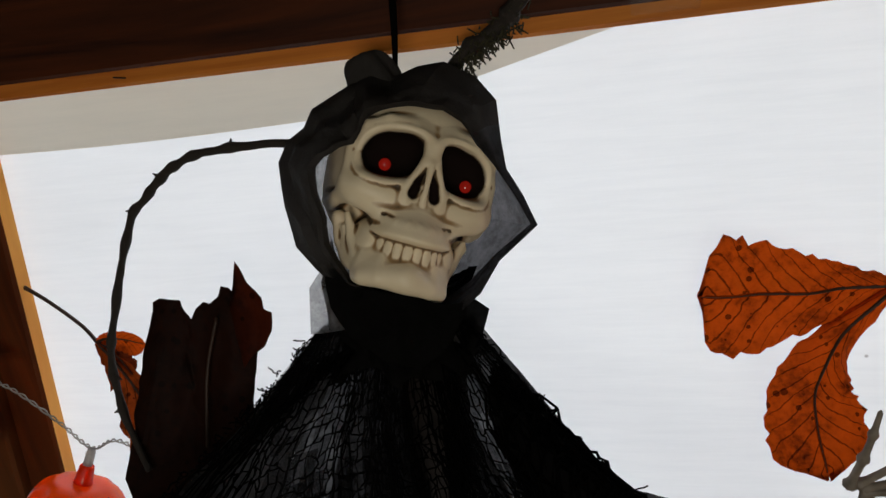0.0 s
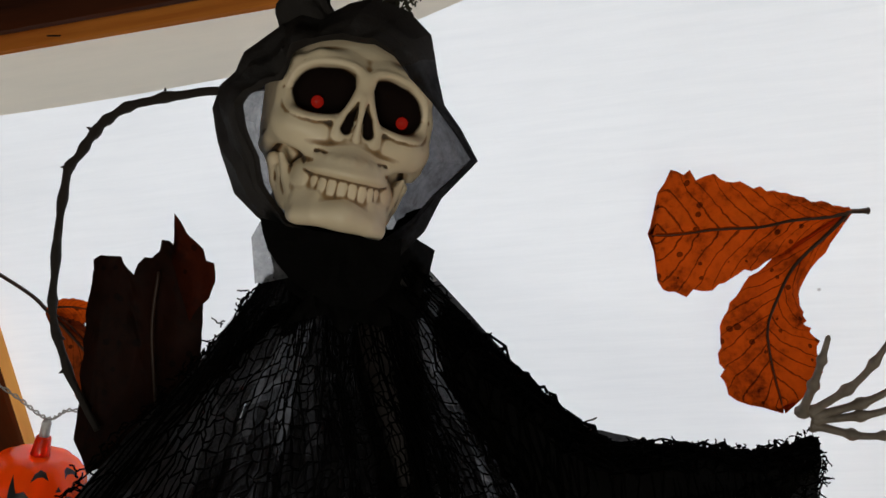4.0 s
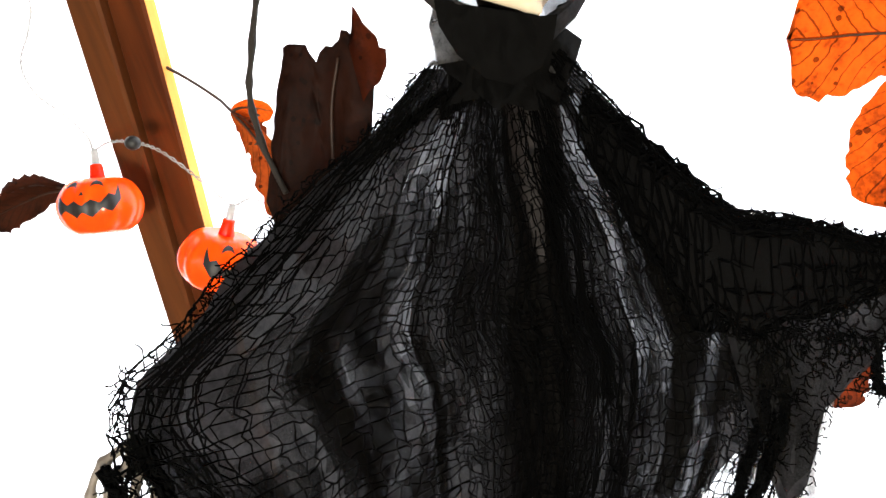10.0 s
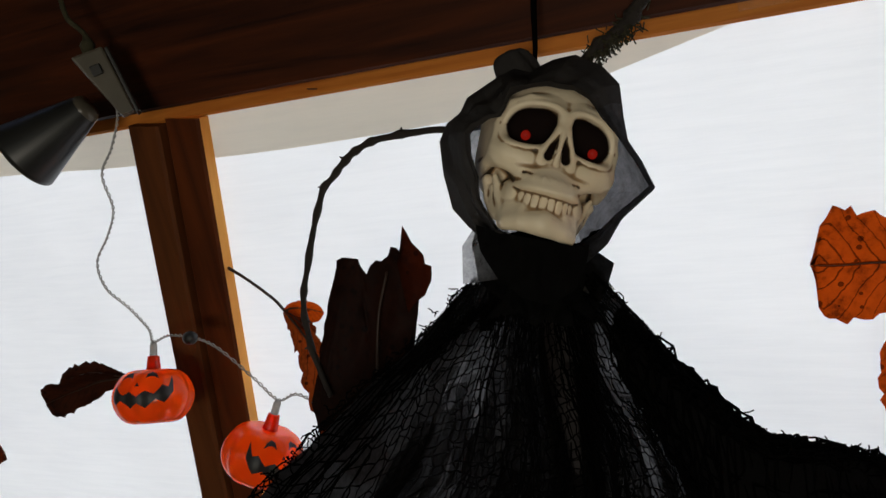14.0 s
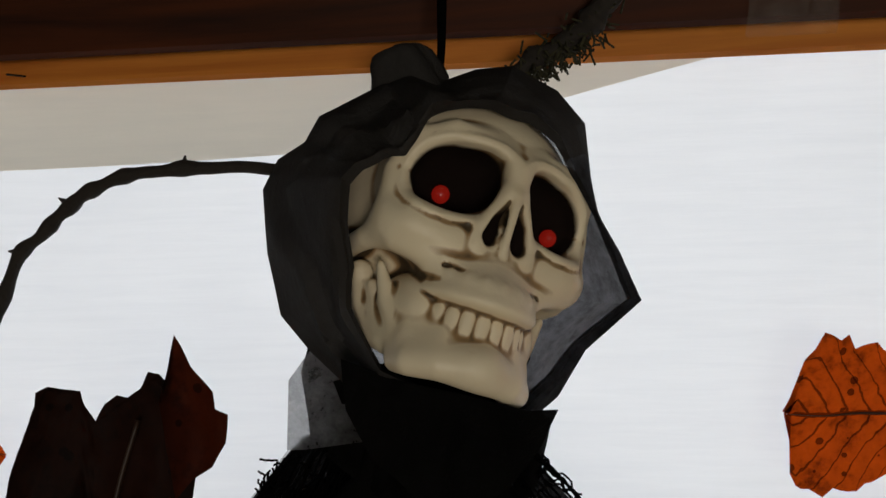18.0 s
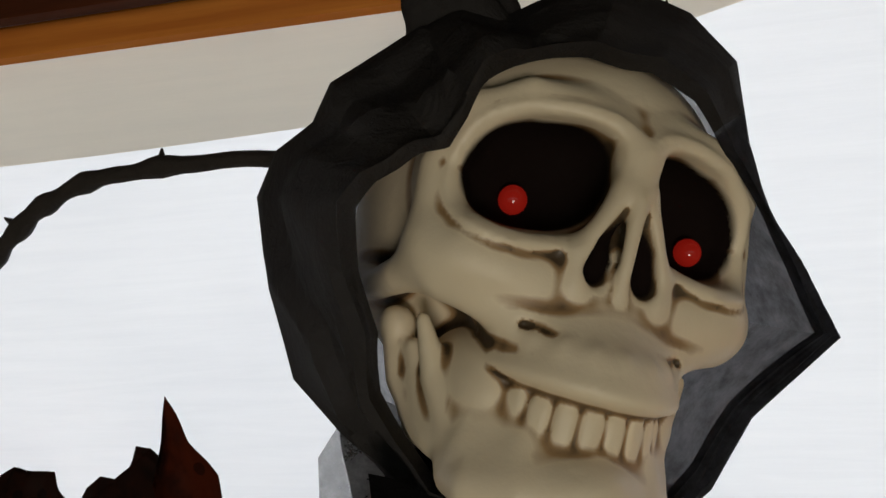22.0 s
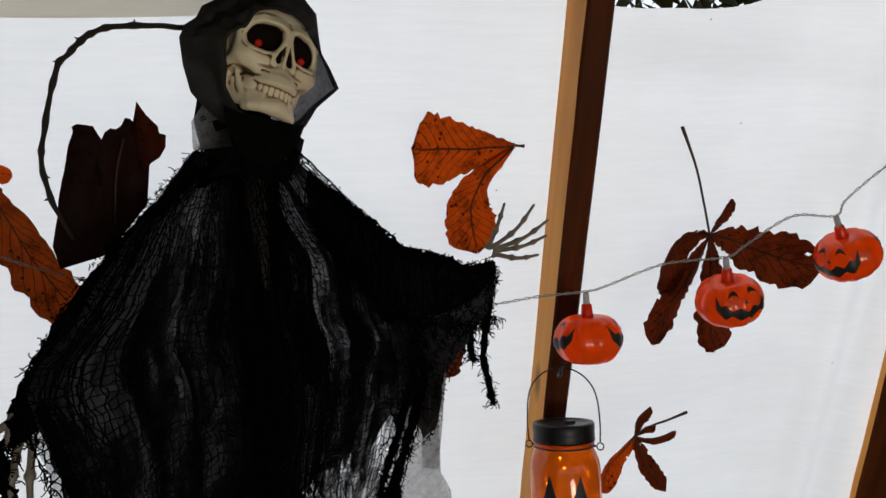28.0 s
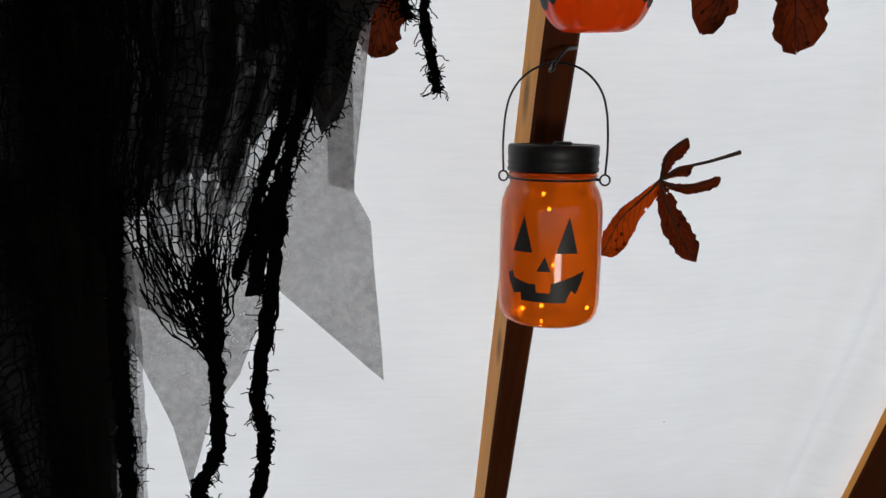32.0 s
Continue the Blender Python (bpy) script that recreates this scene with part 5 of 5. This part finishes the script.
dry_leaf("dry brown leaf hanging near the sheet edge", (-0.64, 0.800, 1.477), [M_LEAF_RUST],
         [(((-0.615, 0.800, 1.475), (-0.595, 0.799, 1.465), (-0.575, 0.80, 1.443)), 0.0150, 9, 0.5), (((-0.62, 0.80, 1.465), (-0.615, 0.80, 1.45), (-0.612, 0.80, 1.431)), 0.012, 7, -0.4)])
dry_leaf("small reddish dry leaf behind the torn grey cloth", (0.292, 0.668, 1.412), [M_LEAF_RUST],
         [(((0.295, 0.667, 1.398), (0.292, 0.666, 1.380), (0.284, 0.666, 1.345)), 0.0190, 6, 0.3), (((0.282, 0.668, 1.400), (0.272, 0.668, 1.385), (0.262, 0.668, 1.360)), 0.0130, 6, -0.4)])
wilted = dry_leaf("wilted red-brown horse chestnut leaf with long dark stalk", (0.628, 0.672, 1.474), [M_LEAF_RUST],
         [(((0.634, 0.668, 1.486), (0.644, 0.664, 1.500), (0.655, 0.662, 1.516)), 0.0090, 5, 0.5), (((0.655, 0.670, 1.468), (0.705, 0.668, 1.447), (0.782, 0.664, 1.420)), 0.0390, 7, 0.25),
          (((0.626, 0.671, 1.44), (0.622, 0.670, 1.39), (0.628, 0.672, 1.334)), 0.0280, 7, 0.3), (((0.605, 0.672, 1.44), (0.575, 0.674, 1.40), (0.545, 0.676, 1.350)), 0.0250, 7, -0.3),
          (((0.605, 0.668, 1.476), (0.575, 0.666, 1.462), (0.553, 0.668, 1.412)), 0.0200, 8, 0.6)],
         ((0.617, 0.665, 1.51), (0.600, 0.654, 1.555), (0.577, 0.645, 1.602)))
wilted.matrix_world = pose(0.6073, 0.6437, 1.4757) @ Matrix.Scale(0.965, 4)
dry_leaf("small shrivelled brown leaf with curved stalk beside the jar", (0.530, 0.700, 1.236), [M_LEAF_RUST, M_LEAF_RUST, M_LEAF_ORANGE, M_LEAF_RUST],
         [(((0.531, 0.696, 1.248), (0.533, 0.692, 1.260), (0.548, 0.690, 1.272)), 0.0085, 6, 0.8), (((0.542, 0.698, 1.231), (0.560, 0.696, 1.230), (0.584, 0.694, 1.236)), 0.0065, 9, 0.7),
          (((0.520, 0.702, 1.225), (0.500, 0.705, 1.205), (0.482, 0.708, 1.172)), 0.0170, 6, 0.5), (((0.537, 0.702, 1.22), (0.552, 0.704, 1.19), (0.574, 0.706, 1.158)), 0.0130, 7, -0.5),
          (((0.537, 0.697, 1.242), (0.545, 0.695, 1.246), (0.556, 0.694, 1.245)), 0.0065, 5, 0.8)],
         ((0.552, 0.697, 1.246), (0.575, 0.697, 1.250), (0.603, 0.697, 1.256)))

# ---- twig bent round behind the hood, with moss ----
TWIG = spline([(0.196, 0.551, 1.781), (0.178, 0.556, 1.763), (0.168, 0.560, 1.751), (0.160, 0.566, 1.743), (0.149, 0.571, 1.736), (0.137, 0.574, 1.730), (0.124, 0.576, 1.719), (0.10, 0.586, 1.704), (0.06, 0.586, 1.694), (0.034, 0.572, 1.6915), (0.006, 0.570, 1.6912), (-0.0145, 0.570, 1.6897), (-0.030, 0.570, 1.6835),
               (-0.043, 0.570, 1.6715), (-0.054, 0.570, 1.6595), (-0.0625, 0.570, 1.634), (-0.070, 0.570, 1.600), (-0.0725, 0.570, 1.578), (-0.066, 0.570, 1.548), (-0.054, 0.568, 1.52)], 160)
twig = base("twig", Matrix.Translation((0.10, 0.586, 1.706)), "thin dark bare twig bent in an arch with mossy end", "twig")
rad = []
for i in range(160):
    knot = max(math.exp(-((i - c) / 1.5) ** 2) for c in (12, 24, 40, 84, 93, 100, 104, 109, 116, 122, 130, 137, 144, 149))
    thick = float(np.interp(i, (0, 30, 70, 160), (0.0046, 0.0042, 0.0024, 0.0018)))
    rad.append(thick * (1 + 0.45 * knot + 0.12 * noise.noise(Vector((i * 0.5, 0, 3)))))
shift = Vector((0.10, 0.586, 1.706))
v, f = tube([p + Vector((noise.noise(Vector((i * 0.21, 1, 0))), 0, noise.noise(Vector((i * 0.21, 7, 0))))) * 0.0011 - shift for i, p in enumerate(TWIG)], rad, 9)
raw("stem", v, f, M_BARK, twig, smooth=True)
for i, way in ((84, (0.1, 0, 0.9)), (104, (-0.8, 0, 0.5)), (116, (-0.9, 0, 0.1)), (144, (0.8, 0, -0.4)), (149, (-0.9, 0, -0.3))):
    a = TWIG[i] - shift
    v, f = tube([a, a + Vector(way) * 0.0035, a + Vector(way) * 0.006], [0.0016, 0.0011, 0.0003], 6)
    raw("spur", v, f, M_BARK, twig)
r = np.random.default_rng(9)
a, b = [], []
for i in range(520):
    p = TWIG[int(min(56, max(18, r.normal(38, 8))))] - shift + Vector(r.normal(0, 0.0030, 3)) + Vector((0.002, 0, -0.002))
    q = p + Vector(r.normal(0, 0.0022, 3)) + Vector((0, 0, -0.001))
    a.append(p), b.append(q)
v, f = segments(a, b, 0.0005)
tagged(raw("moss", v, f, M_MOSS, twig, "tufts of dry moss"), kind="stuff")

# ---- string of pumpkin lights ----
PR, PH = 0.0355, 0.0265
PROFILE = [(max(0.002, PR * math.sin(a) ** 0.72) if 0 < a < math.pi else 0.002, -PH * math.cos(a) * (1 - 0.16 * math.sin(a) ** 6) - (0.004 * math.exp(-((math.pi - a) / 0.35) ** 2)) + 0.003 * math.exp(-(a / 0.35) ** 2))
           for a in np.linspace(0.0, math.pi, 27)]


def shell_radius(w, h):
    hs = [q[1] for q in PROFILE[2:-3]]
    r = float(np.interp(h, hs, [q[0] for q in PROFILE[2:-3]]))
    return r * (1 - 0.065 * abs(math.cos(10 * w / 2)) ** 3)


def decal(outline, radius_at, centre, proud, width=1.0):
    """A painted shape laid on a round body: outline of (arc length, height)."""
    bm = bmesh.new()
    bm.faces.new([bm.verts.new((x, y, 0)) for x, y in outline])
    bmesh.ops.triangulate(bm, faces=bm.faces[:])
    bmesh.ops.subdivide_edges(bm, edges=bm.edges[:], cuts=3, use_grid_fill=True)
    for v in bm.verts:
        w = centre + v.co.x / width
        h = v.co.y
        r = radius_at(w, h) + proud
        v.co = (r * math.cos(w), r * math.sin(w), h)
    for f in bm.faces:
        f.smooth = True
    return bm


PUMPKIN_MOUTH = ((-0.64, 0.36), (-0.50, 0.12), (-0.41, 0.17), (-0.27, -0.02), (-0.13, 0.06), (0.0, -0.06), (0.13, 0.06), (0.27, -0.02), (0.41, 0.17), (0.50, 0.12), (0.64, 0.36),
                 (0.60, 0.02), (0.43, -0.22), (0.30, -0.13), (0.13, -0.31), (0.0, -0.20), (-0.13, -0.31), (-0.30, -0.13), (-0.43, -0.22), (-0.60, 0.02))
PUMPKIN_EYE = ((-0.15, 0.0), (-0.10, 0.12), (0.02, 0.16), (0.13, 0.10), (0.17, -0.02), (0.06, 0.05), (-0.05, 0.05))


def pumpkin_light(m):
    thing = base("pumpkin_light", m, "orange plastic pumpkin fairy light with black grin", "string light", "pumpkin fairy lights")
    v, f = lathe(PROFILE, 60, 10, 0.065)
    raw("shell", v, f, M_PUMPKIN, thing, smooth=True)
    v, f = lathe([(0.0070, PH - 0.007), (0.0062, PH - 0.001), (0.0052, PH + 0.0085), (0.0046, PH + 0.0095), (0.001, PH + 0.0095)], 20)
    raw("cap", v, f, M_CAP, thing, "translucent red-orange stem cap", smooth=True)
    v, f = lathe([(0.0034, PH + 0.009), (0.0032, PH + 0.019), (0.0024, PH + 0.022), (0.0008, PH + 0.022)], 14)
    raw("bulb_holder", v, f, M_WIRE, thing, "clear plastic bulb holder", smooth=True)
    v, f = lathe([(0.0005, PH - 0.026), (0.0022, PH - 0.024), (0.0024, PH - 0.017), (0.002, PH - 0.012)], 12)
    raw("bulb", v, f, M_BULB, thing, "small warm lit bulb", smooth=True)
    for turn in (0, math.pi):
        c = -math.pi / 2 + turn
        part("mouth", decal([(x * 0.055, 0.0030 + (y - 0.02) * 0.040) for x, y in PUMPKIN_MOUTH], shell_radius, c, 0.0004, PR), M_PAINT, thing, "black painted grin")
        for sx in (-1, 1):
            part("eye", decal([(sx * (0.0130 + x * 0.042), 0.0150 + y * 0.036) for x, y in PUMPKIN_EYE], shell_radius, c, 0.0004, PR), M_PAINT, thing)
        part("nose", decal([(-0.0022, 0.0085), (0.0, 0.0120), (0.0022, 0.0085)], shell_radius, c, 0.0004, PR), M_PAINT, thing)
    return thing


def hang(x, y, z, lean=0, nod=0, turn=0):
    """Pose of a pumpkin whose cap's top is at the point; lean: degrees over to the right."""
    rot = Euler((radians(nod), radians(lean), 0)).to_matrix().to_4x4() @ Euler((0, 0, radians(turn))).to_matrix().to_4x4()
    return Matrix.Translation((x, y, z)) @ rot @ Matrix.Translation((0, 0, -PH - 0.011))


first = pumpkin_light(hang(-0.289, 0.690, 1.553, -2, -4, 14))
TOPS = [((-0.289, 0.690, 1.553), -2, -4), ((-0.167, 0.690, 1.498), 20, 0), ((0.417, 0.592, 1.421), 0, 0), ((0.566, 0.562, 1.447), -12, 12), ((0.710, 0.558, 1.482), -24, 6)]
for (top, lean, nod), turn in zip(TOPS[1:], (58, 70, -8, -78)):
    copy_thing(first, hang(*top, lean, nod, turn))


def above(k, d=0.0115):
    (x, y, z), lean, nod = TOPS[k]
    return Vector((x, y, z)) + Euler((radians(nod), radians(lean), 0)).to_matrix() @ Vector((0, 0, d))


WIRE = [Vector((-0.2335, 0.580, 1.752)), Vector((-0.245, 0.595, 1.742)), Vector((-0.260, 0.605, 1.722)), Vector((-0.278, 0.615, 1.704)), Vector((-0.280, 0.630, 1.678)), Vector((-0.296, 0.642, 1.658)), Vector((-0.319, 0.655, 1.637)), Vector((-0.319, 0.666, 1.614)), Vector((-0.305, 0.678, 1.596)), Vector((-0.292, 0.688, 1.576)), above(0),
        Vector((-0.268, 0.684, 1.569)), Vector((-0.236, 0.674, 1.566)), Vector((-0.215, 0.679, 1.556)), Vector((-0.185, 0.688, 1.528)), above(1), Vector((-0.145, 0.694, 1.512)), Vector((-0.10, 0.690, 1.492)), Vector((0.05, 0.690, 1.440)), Vector((0.20, 0.660, 1.424)),
        Vector((0.31, 0.625, 1.424)), Vector((0.37, 0.607, 1.430)), above(2), Vector((0.44, 0.588, 1.437)), Vector((0.50, 0.575, 1.455)), above(3), Vector((0.59, 0.562, 1.468)), Vector((0.65, 0.560, 1.495)), above(4), Vector((0.725, 0.560, 1.510)), Vector((0.80, 0.565, 1.550)), Vector((0.95, 0.60, 1.60))]
cable = base("light_cable", Matrix.Translation(WIRE[0]), "clear twisted fairy light cable strung between the posts", "cable")
path = spline(WIRE, 900)
for k in (0, 1):
    pts = [p + Vector((math.cos(i * 0.55 + k * math.pi), math.sin(i * 0.55 + k * math.pi) * 0.4, math.sin(i * 0.55 + k * math.pi))) * 0.00095 - WIRE[0] for i, p in enumerate(path)]
    v, f = tube(pts, 0.00062, 5)
    raw("strand", v, f, M_WIRE, cable, smooth=True)
bm = bmesh.new()
bmesh.ops.create_uvsphere(bm, u_segments=14, v_segments=10, radius=1, matrix=pose(-0.2365, 0.6715, 1.5655) @ Matrix.Diagonal((0.007, 0.006, 0.006, 1)))
tagged(smooth(part("cable_clip", bm, M_PAINT)), "round black cable clip on the post", "cable clip")

# battery box and grey shade that hang by the beam at the cable's end
pack = base("battery_box", pose(-0.243, 0.578, 1.766, 8, -24, 30), "pale plastic battery box hanging at the cable end", "battery box")
bm = box(-0.013, 0.012, -0.008, 0.008, -0.028, 0.026, 0.002)
for q in bm.verts:
    q.co.x = 0.012 + (q.co.x - 0.012) * (0.42 + 0.58 * (q.co.z + 0.028) / 0.054) + 0.0006 * noise.noise(q.co * 120)
part("case", bm, M_PALE, pack)
part("lid", box(0.0125, 0.0155, -0.009, 0.009, -0.030, 0.024, 0.001), M_GREY, pack, "glossy grey lid")
part("switch", box(-0.004, 0.004, -0.011, -0.0078, 0.006, 0.014, 0.0008), M_PAINT, pack)
v, f = tube(spline([(0, 0, 0.026), (0.004, 0, 0.040), (-0.002, 0, 0.056), (0.0, 0.004, 0.075)], 16), [0.004, 0.005, 0.006, 0.005, 0.003] + [0.002] * 11, 8)
raw("hanger", v, f, M_MOSS, pack, smooth=True)
shade = base("lamp_shade", pose(-0.302, 0.587, 1.736, 10, 58, 20), "grey plastic cone shade under the beam", "shade")
v, f = lathe([(0.012, 0.034), (0.013, 0.032), (0.029, -0.026), (0.030, -0.030), (0.0285, -0.029), (0.0115, 0.031)], 28)
raw("cone", v, f, M_GREY, shade, smooth=True)
v, f = lathe([(0.0005, 0.040), (0.010, 0.039), (0.0125, 0.034), (0.0122, 0.031)], 20)
raw("cap", v, f, M_PALE, shade, smooth=True)

# ---- jar lantern ----
JAR = Matrix.Translation((0.4135, 0.655, 1.1385)) @ Matrix.Rotation(radians(7), 4, (-0.88, 0.47, 0)) @ Matrix.Diagonal((0.945, 0.945, 0.98, 1))
jar = base("jar_lantern", JAR, "amber glass jar lantern with black pumpkin face", "lantern")
GLASS = [(0.001, 0.003), (0.022, 0.0015), (0.031, 0.001), (0.0365, 0.004), (0.0400, 0.010), (0.0415, 0.019), (0.0418, 0.05), (0.0415, 0.090), (0.0405, 0.099), (0.0375, 0.107), (0.0350, 0.111), (0.0343, 0.115), (0.0343, 0.129)]
v, f = lathe(GLASS, 56)
raw("glass", v, f, M_GLASS, jar, "translucent amber glass", smooth=True).visible_shadow = False
v, f = lathe([(0.0340, 0.117), (0.0362, 0.1175), (0.0358, 0.1195), (0.0345, 0.1205)], 48)
raw("glass_thread", v, f, M_GLASS, jar, smooth=True)
v, f = lathe([(0.0350, 0.1205), (0.0368, 0.1210), (0.0372, 0.1235), (0.0362, 0.1255), (0.0372, 0.1280), (0.0364, 0.1300), (0.0370, 0.1340), (0.0370, 0.1400), (0.0360, 0.1418), (0.0300, 0.1420), (0.0290, 0.1412), (0.001, 0.1412)], 60)
lid = raw("lid", v, f, M_METAL, jar, "black ridged metal screw lid", smooth=True)
v, f = lathe([(0.0075, 0.1412), (0.0075, 0.1434), (0.0065, 0.1440), (0.0005, 0.1440)], 20)
raw("switch", [(x + 0.006, y - 0.004, z) for x, y, z in v], f, M_PAINT, lid)
SIDE = Vector((0.067, -0.058, 0)).normalized()
ring = [(0.0358 * math.cos(w), 0.0358 * math.sin(w), 0.1155) for w in np.linspace(0, 2 * math.pi, 49)]
pieces = [tube(ring, 0.0009, 6, False)]
for s in (-1, 1):
    c = SIDE * (s * 0.0435) + Vector((0, 0, 0.1155))
    pieces.append(tube([c + SIDE * (0.004 * math.cos(w)) + Vector((0, 0, 0.004 * math.sin(w))) for w in np.linspace(0, 2 * math.pi, 19)], 0.0008, 6, False))
    pieces.append(tube([SIDE * (s * 0.0352) + Vector((0, 0, 0.1155)), c - SIDE * (s * 0.004)], 0.0011, 6))
v, f = joined(*pieces)
raw("neck_wire", v, f, M_METAL, jar, smooth=True)
arch = [SIDE * -0.0435 + Vector((0, 0, 0.1195)), SIDE * -0.0445 + Vector((0, 0, 0.140)), SIDE * -0.0435 + Vector((0, 0, 0.160))]
arch += [SIDE * (-0.0425 * math.cos(w)) + Vector((0, 0, 0.163 + 0.041 * math.sin(w))) for w in np.linspace(0.15, math.pi - 0.15, 15)]
arch += [SIDE * 0.0435 + Vector((0, 0, 0.160)), SIDE * 0.0445 + Vector((0, 0, 0.140)), SIDE * 0.0435 + Vector((0, 0, 0.1195))]
v, f = tube(spline(arch, 80), 0.0009, 8)
raw("bail", v, f, M_METAL, jar, "thin black wire bail", smooth=True)
FACE = math.atan2(-0.88, -0.47)


def jar_radius(w, h):
    return float(np.interp(h, [q[1] for q in GLASS[3:]], [q[0] for q in GLASS[3:]]))


for sx in (-1, 1):
    part("eye", decal([(sx * 0.0180 - 0.0088, 0.0615), (sx * 0.0180 + 0.0088, 0.0615), (sx * 0.0180 + 0.001, 0.0895)], jar_radius, FACE, 0.0004, 0.0417), M_PAINT, jar)
part("nose", decal([(-0.0055, 0.0475), (0.0055, 0.0475), (0.0008, 0.0590)], jar_radius, FACE, 0.0004, 0.0417), M_PAINT, jar)
JAR_MOUTH = ((-0.0345, 0.0520), (-0.0315, 0.0440), (-0.0270, 0.0465), (-0.0250, 0.0410), (-0.0120, 0.0375), (-0.0060, 0.0375), (-0.0055, 0.0310), (0.0055, 0.0310), (0.0060, 0.0385), (0.0150, 0.0410), (0.0340, 0.0480),
             (0.0300, 0.0370), (0.0260, 0.0300), (0.0225, 0.0330), (0.0190, 0.0270), (0.0180, 0.0235), (-0.0180, 0.0240), (-0.0185, 0.0300), (-0.0250, 0.0290), (-0.0300, 0.0370))
part("mouth", decal(JAR_MOUTH, jar_radius, FACE, 0.0004, 0.0417), M_PAINT, jar, "black grin with a square tooth gap")
r = np.random.default_rng(12)
spots = [(-0.004, -0.018, 0.049), (-0.012, -0.012, 0.104), (-0.006, -0.01, 0.092), (-0.030, -0.020, 0.016), (0.026, -0.020, 0.014), (0.010, -0.028, 0.030), (-0.002, 0.010, 0.010), (0.018, 0.016, 0.06), (-0.016, 0.018, 0.07)]
v, f = tube(spline([(0, 0, 0.128)] + [(x * 0.95, y * 0.95, z) for x, y, z in spots], 90), 0.00025, 4)
raw("copper_wire", v, f, M_STALK, jar)
for x, y, z in spots:
    v, f = lathe([(0.0001, -0.0018), (0.0014, -0.0010), (0.0018, 0.0), (0.0014, 0.0010), (0.0001, 0.0018)], 8)
    raw("fairy_bulb", [(a + x, b + y, c + z) for a, b, c in v], f, M_BULB, jar)
# screw hook in the post that carries the bail
root = on_wall(0.345, -0.400, 0.059)
tip = Vector((0.4135, 0.655, 1.3365))
v, f = tube(spline([root, root.lerp(tip, 0.5) + Vector((0, 0, 0.004)), tip + Vector((0, 0.004, -0.003)), tip + Vector((-0.001, -0.003, -0.0025)), tip + Vector((-0.0015, -0.006, 0.003))], 24), 0.0014, 8)
tagged(raw("screw_hook", v, f, M_METAL, smooth=True), "black screw hook in the post", "hook")

# ---- crumpled clear tape on the beam ----
v, f = [], []
for i in range(22):
    for j in range(10):
        u, w = i / 21, j / 9
        v.append(on_wall(0.128 + 0.034 * u, 0.008 + 0.022 * w, 0.0350 + 0.008 * abs(noise.noise(Vector((u * 6, w * 5, 1)))) + 0.0004))
for i in range(21):
    for j in range(9):
        f.append((i * 10 + j, (i + 1) * 10 + j, (i + 1) * 10 + j + 1, i * 10 + j + 1))
tagged(raw("tape", v, f, M_TAPE), "crumpled clear tape stuck on the beam", "tape")
# staples along the batten
for k, (u, v0, w) in enumerate(((-0.52, 0.006, 5), (-0.19, 0.007, -4), (0.065, 0.005, 8), (0.245, 0.006, -3), (0.47, 0.006, 2))):
    a, b = on_wall(u - 0.004, v0, 0.0128), on_wall(u + 0.004, v0 + 0.0003 * w, 0.0128)
    out = WN * 0.0006
    vv, ff = tube([a - WN * 0.0012, a + out, b + out, b - WN * 0.0012], 0.0005, 6)
    tagged(raw("staple", vv, ff, M_METAL), "small steel staple in the batten", "staple", "staples along the batten")
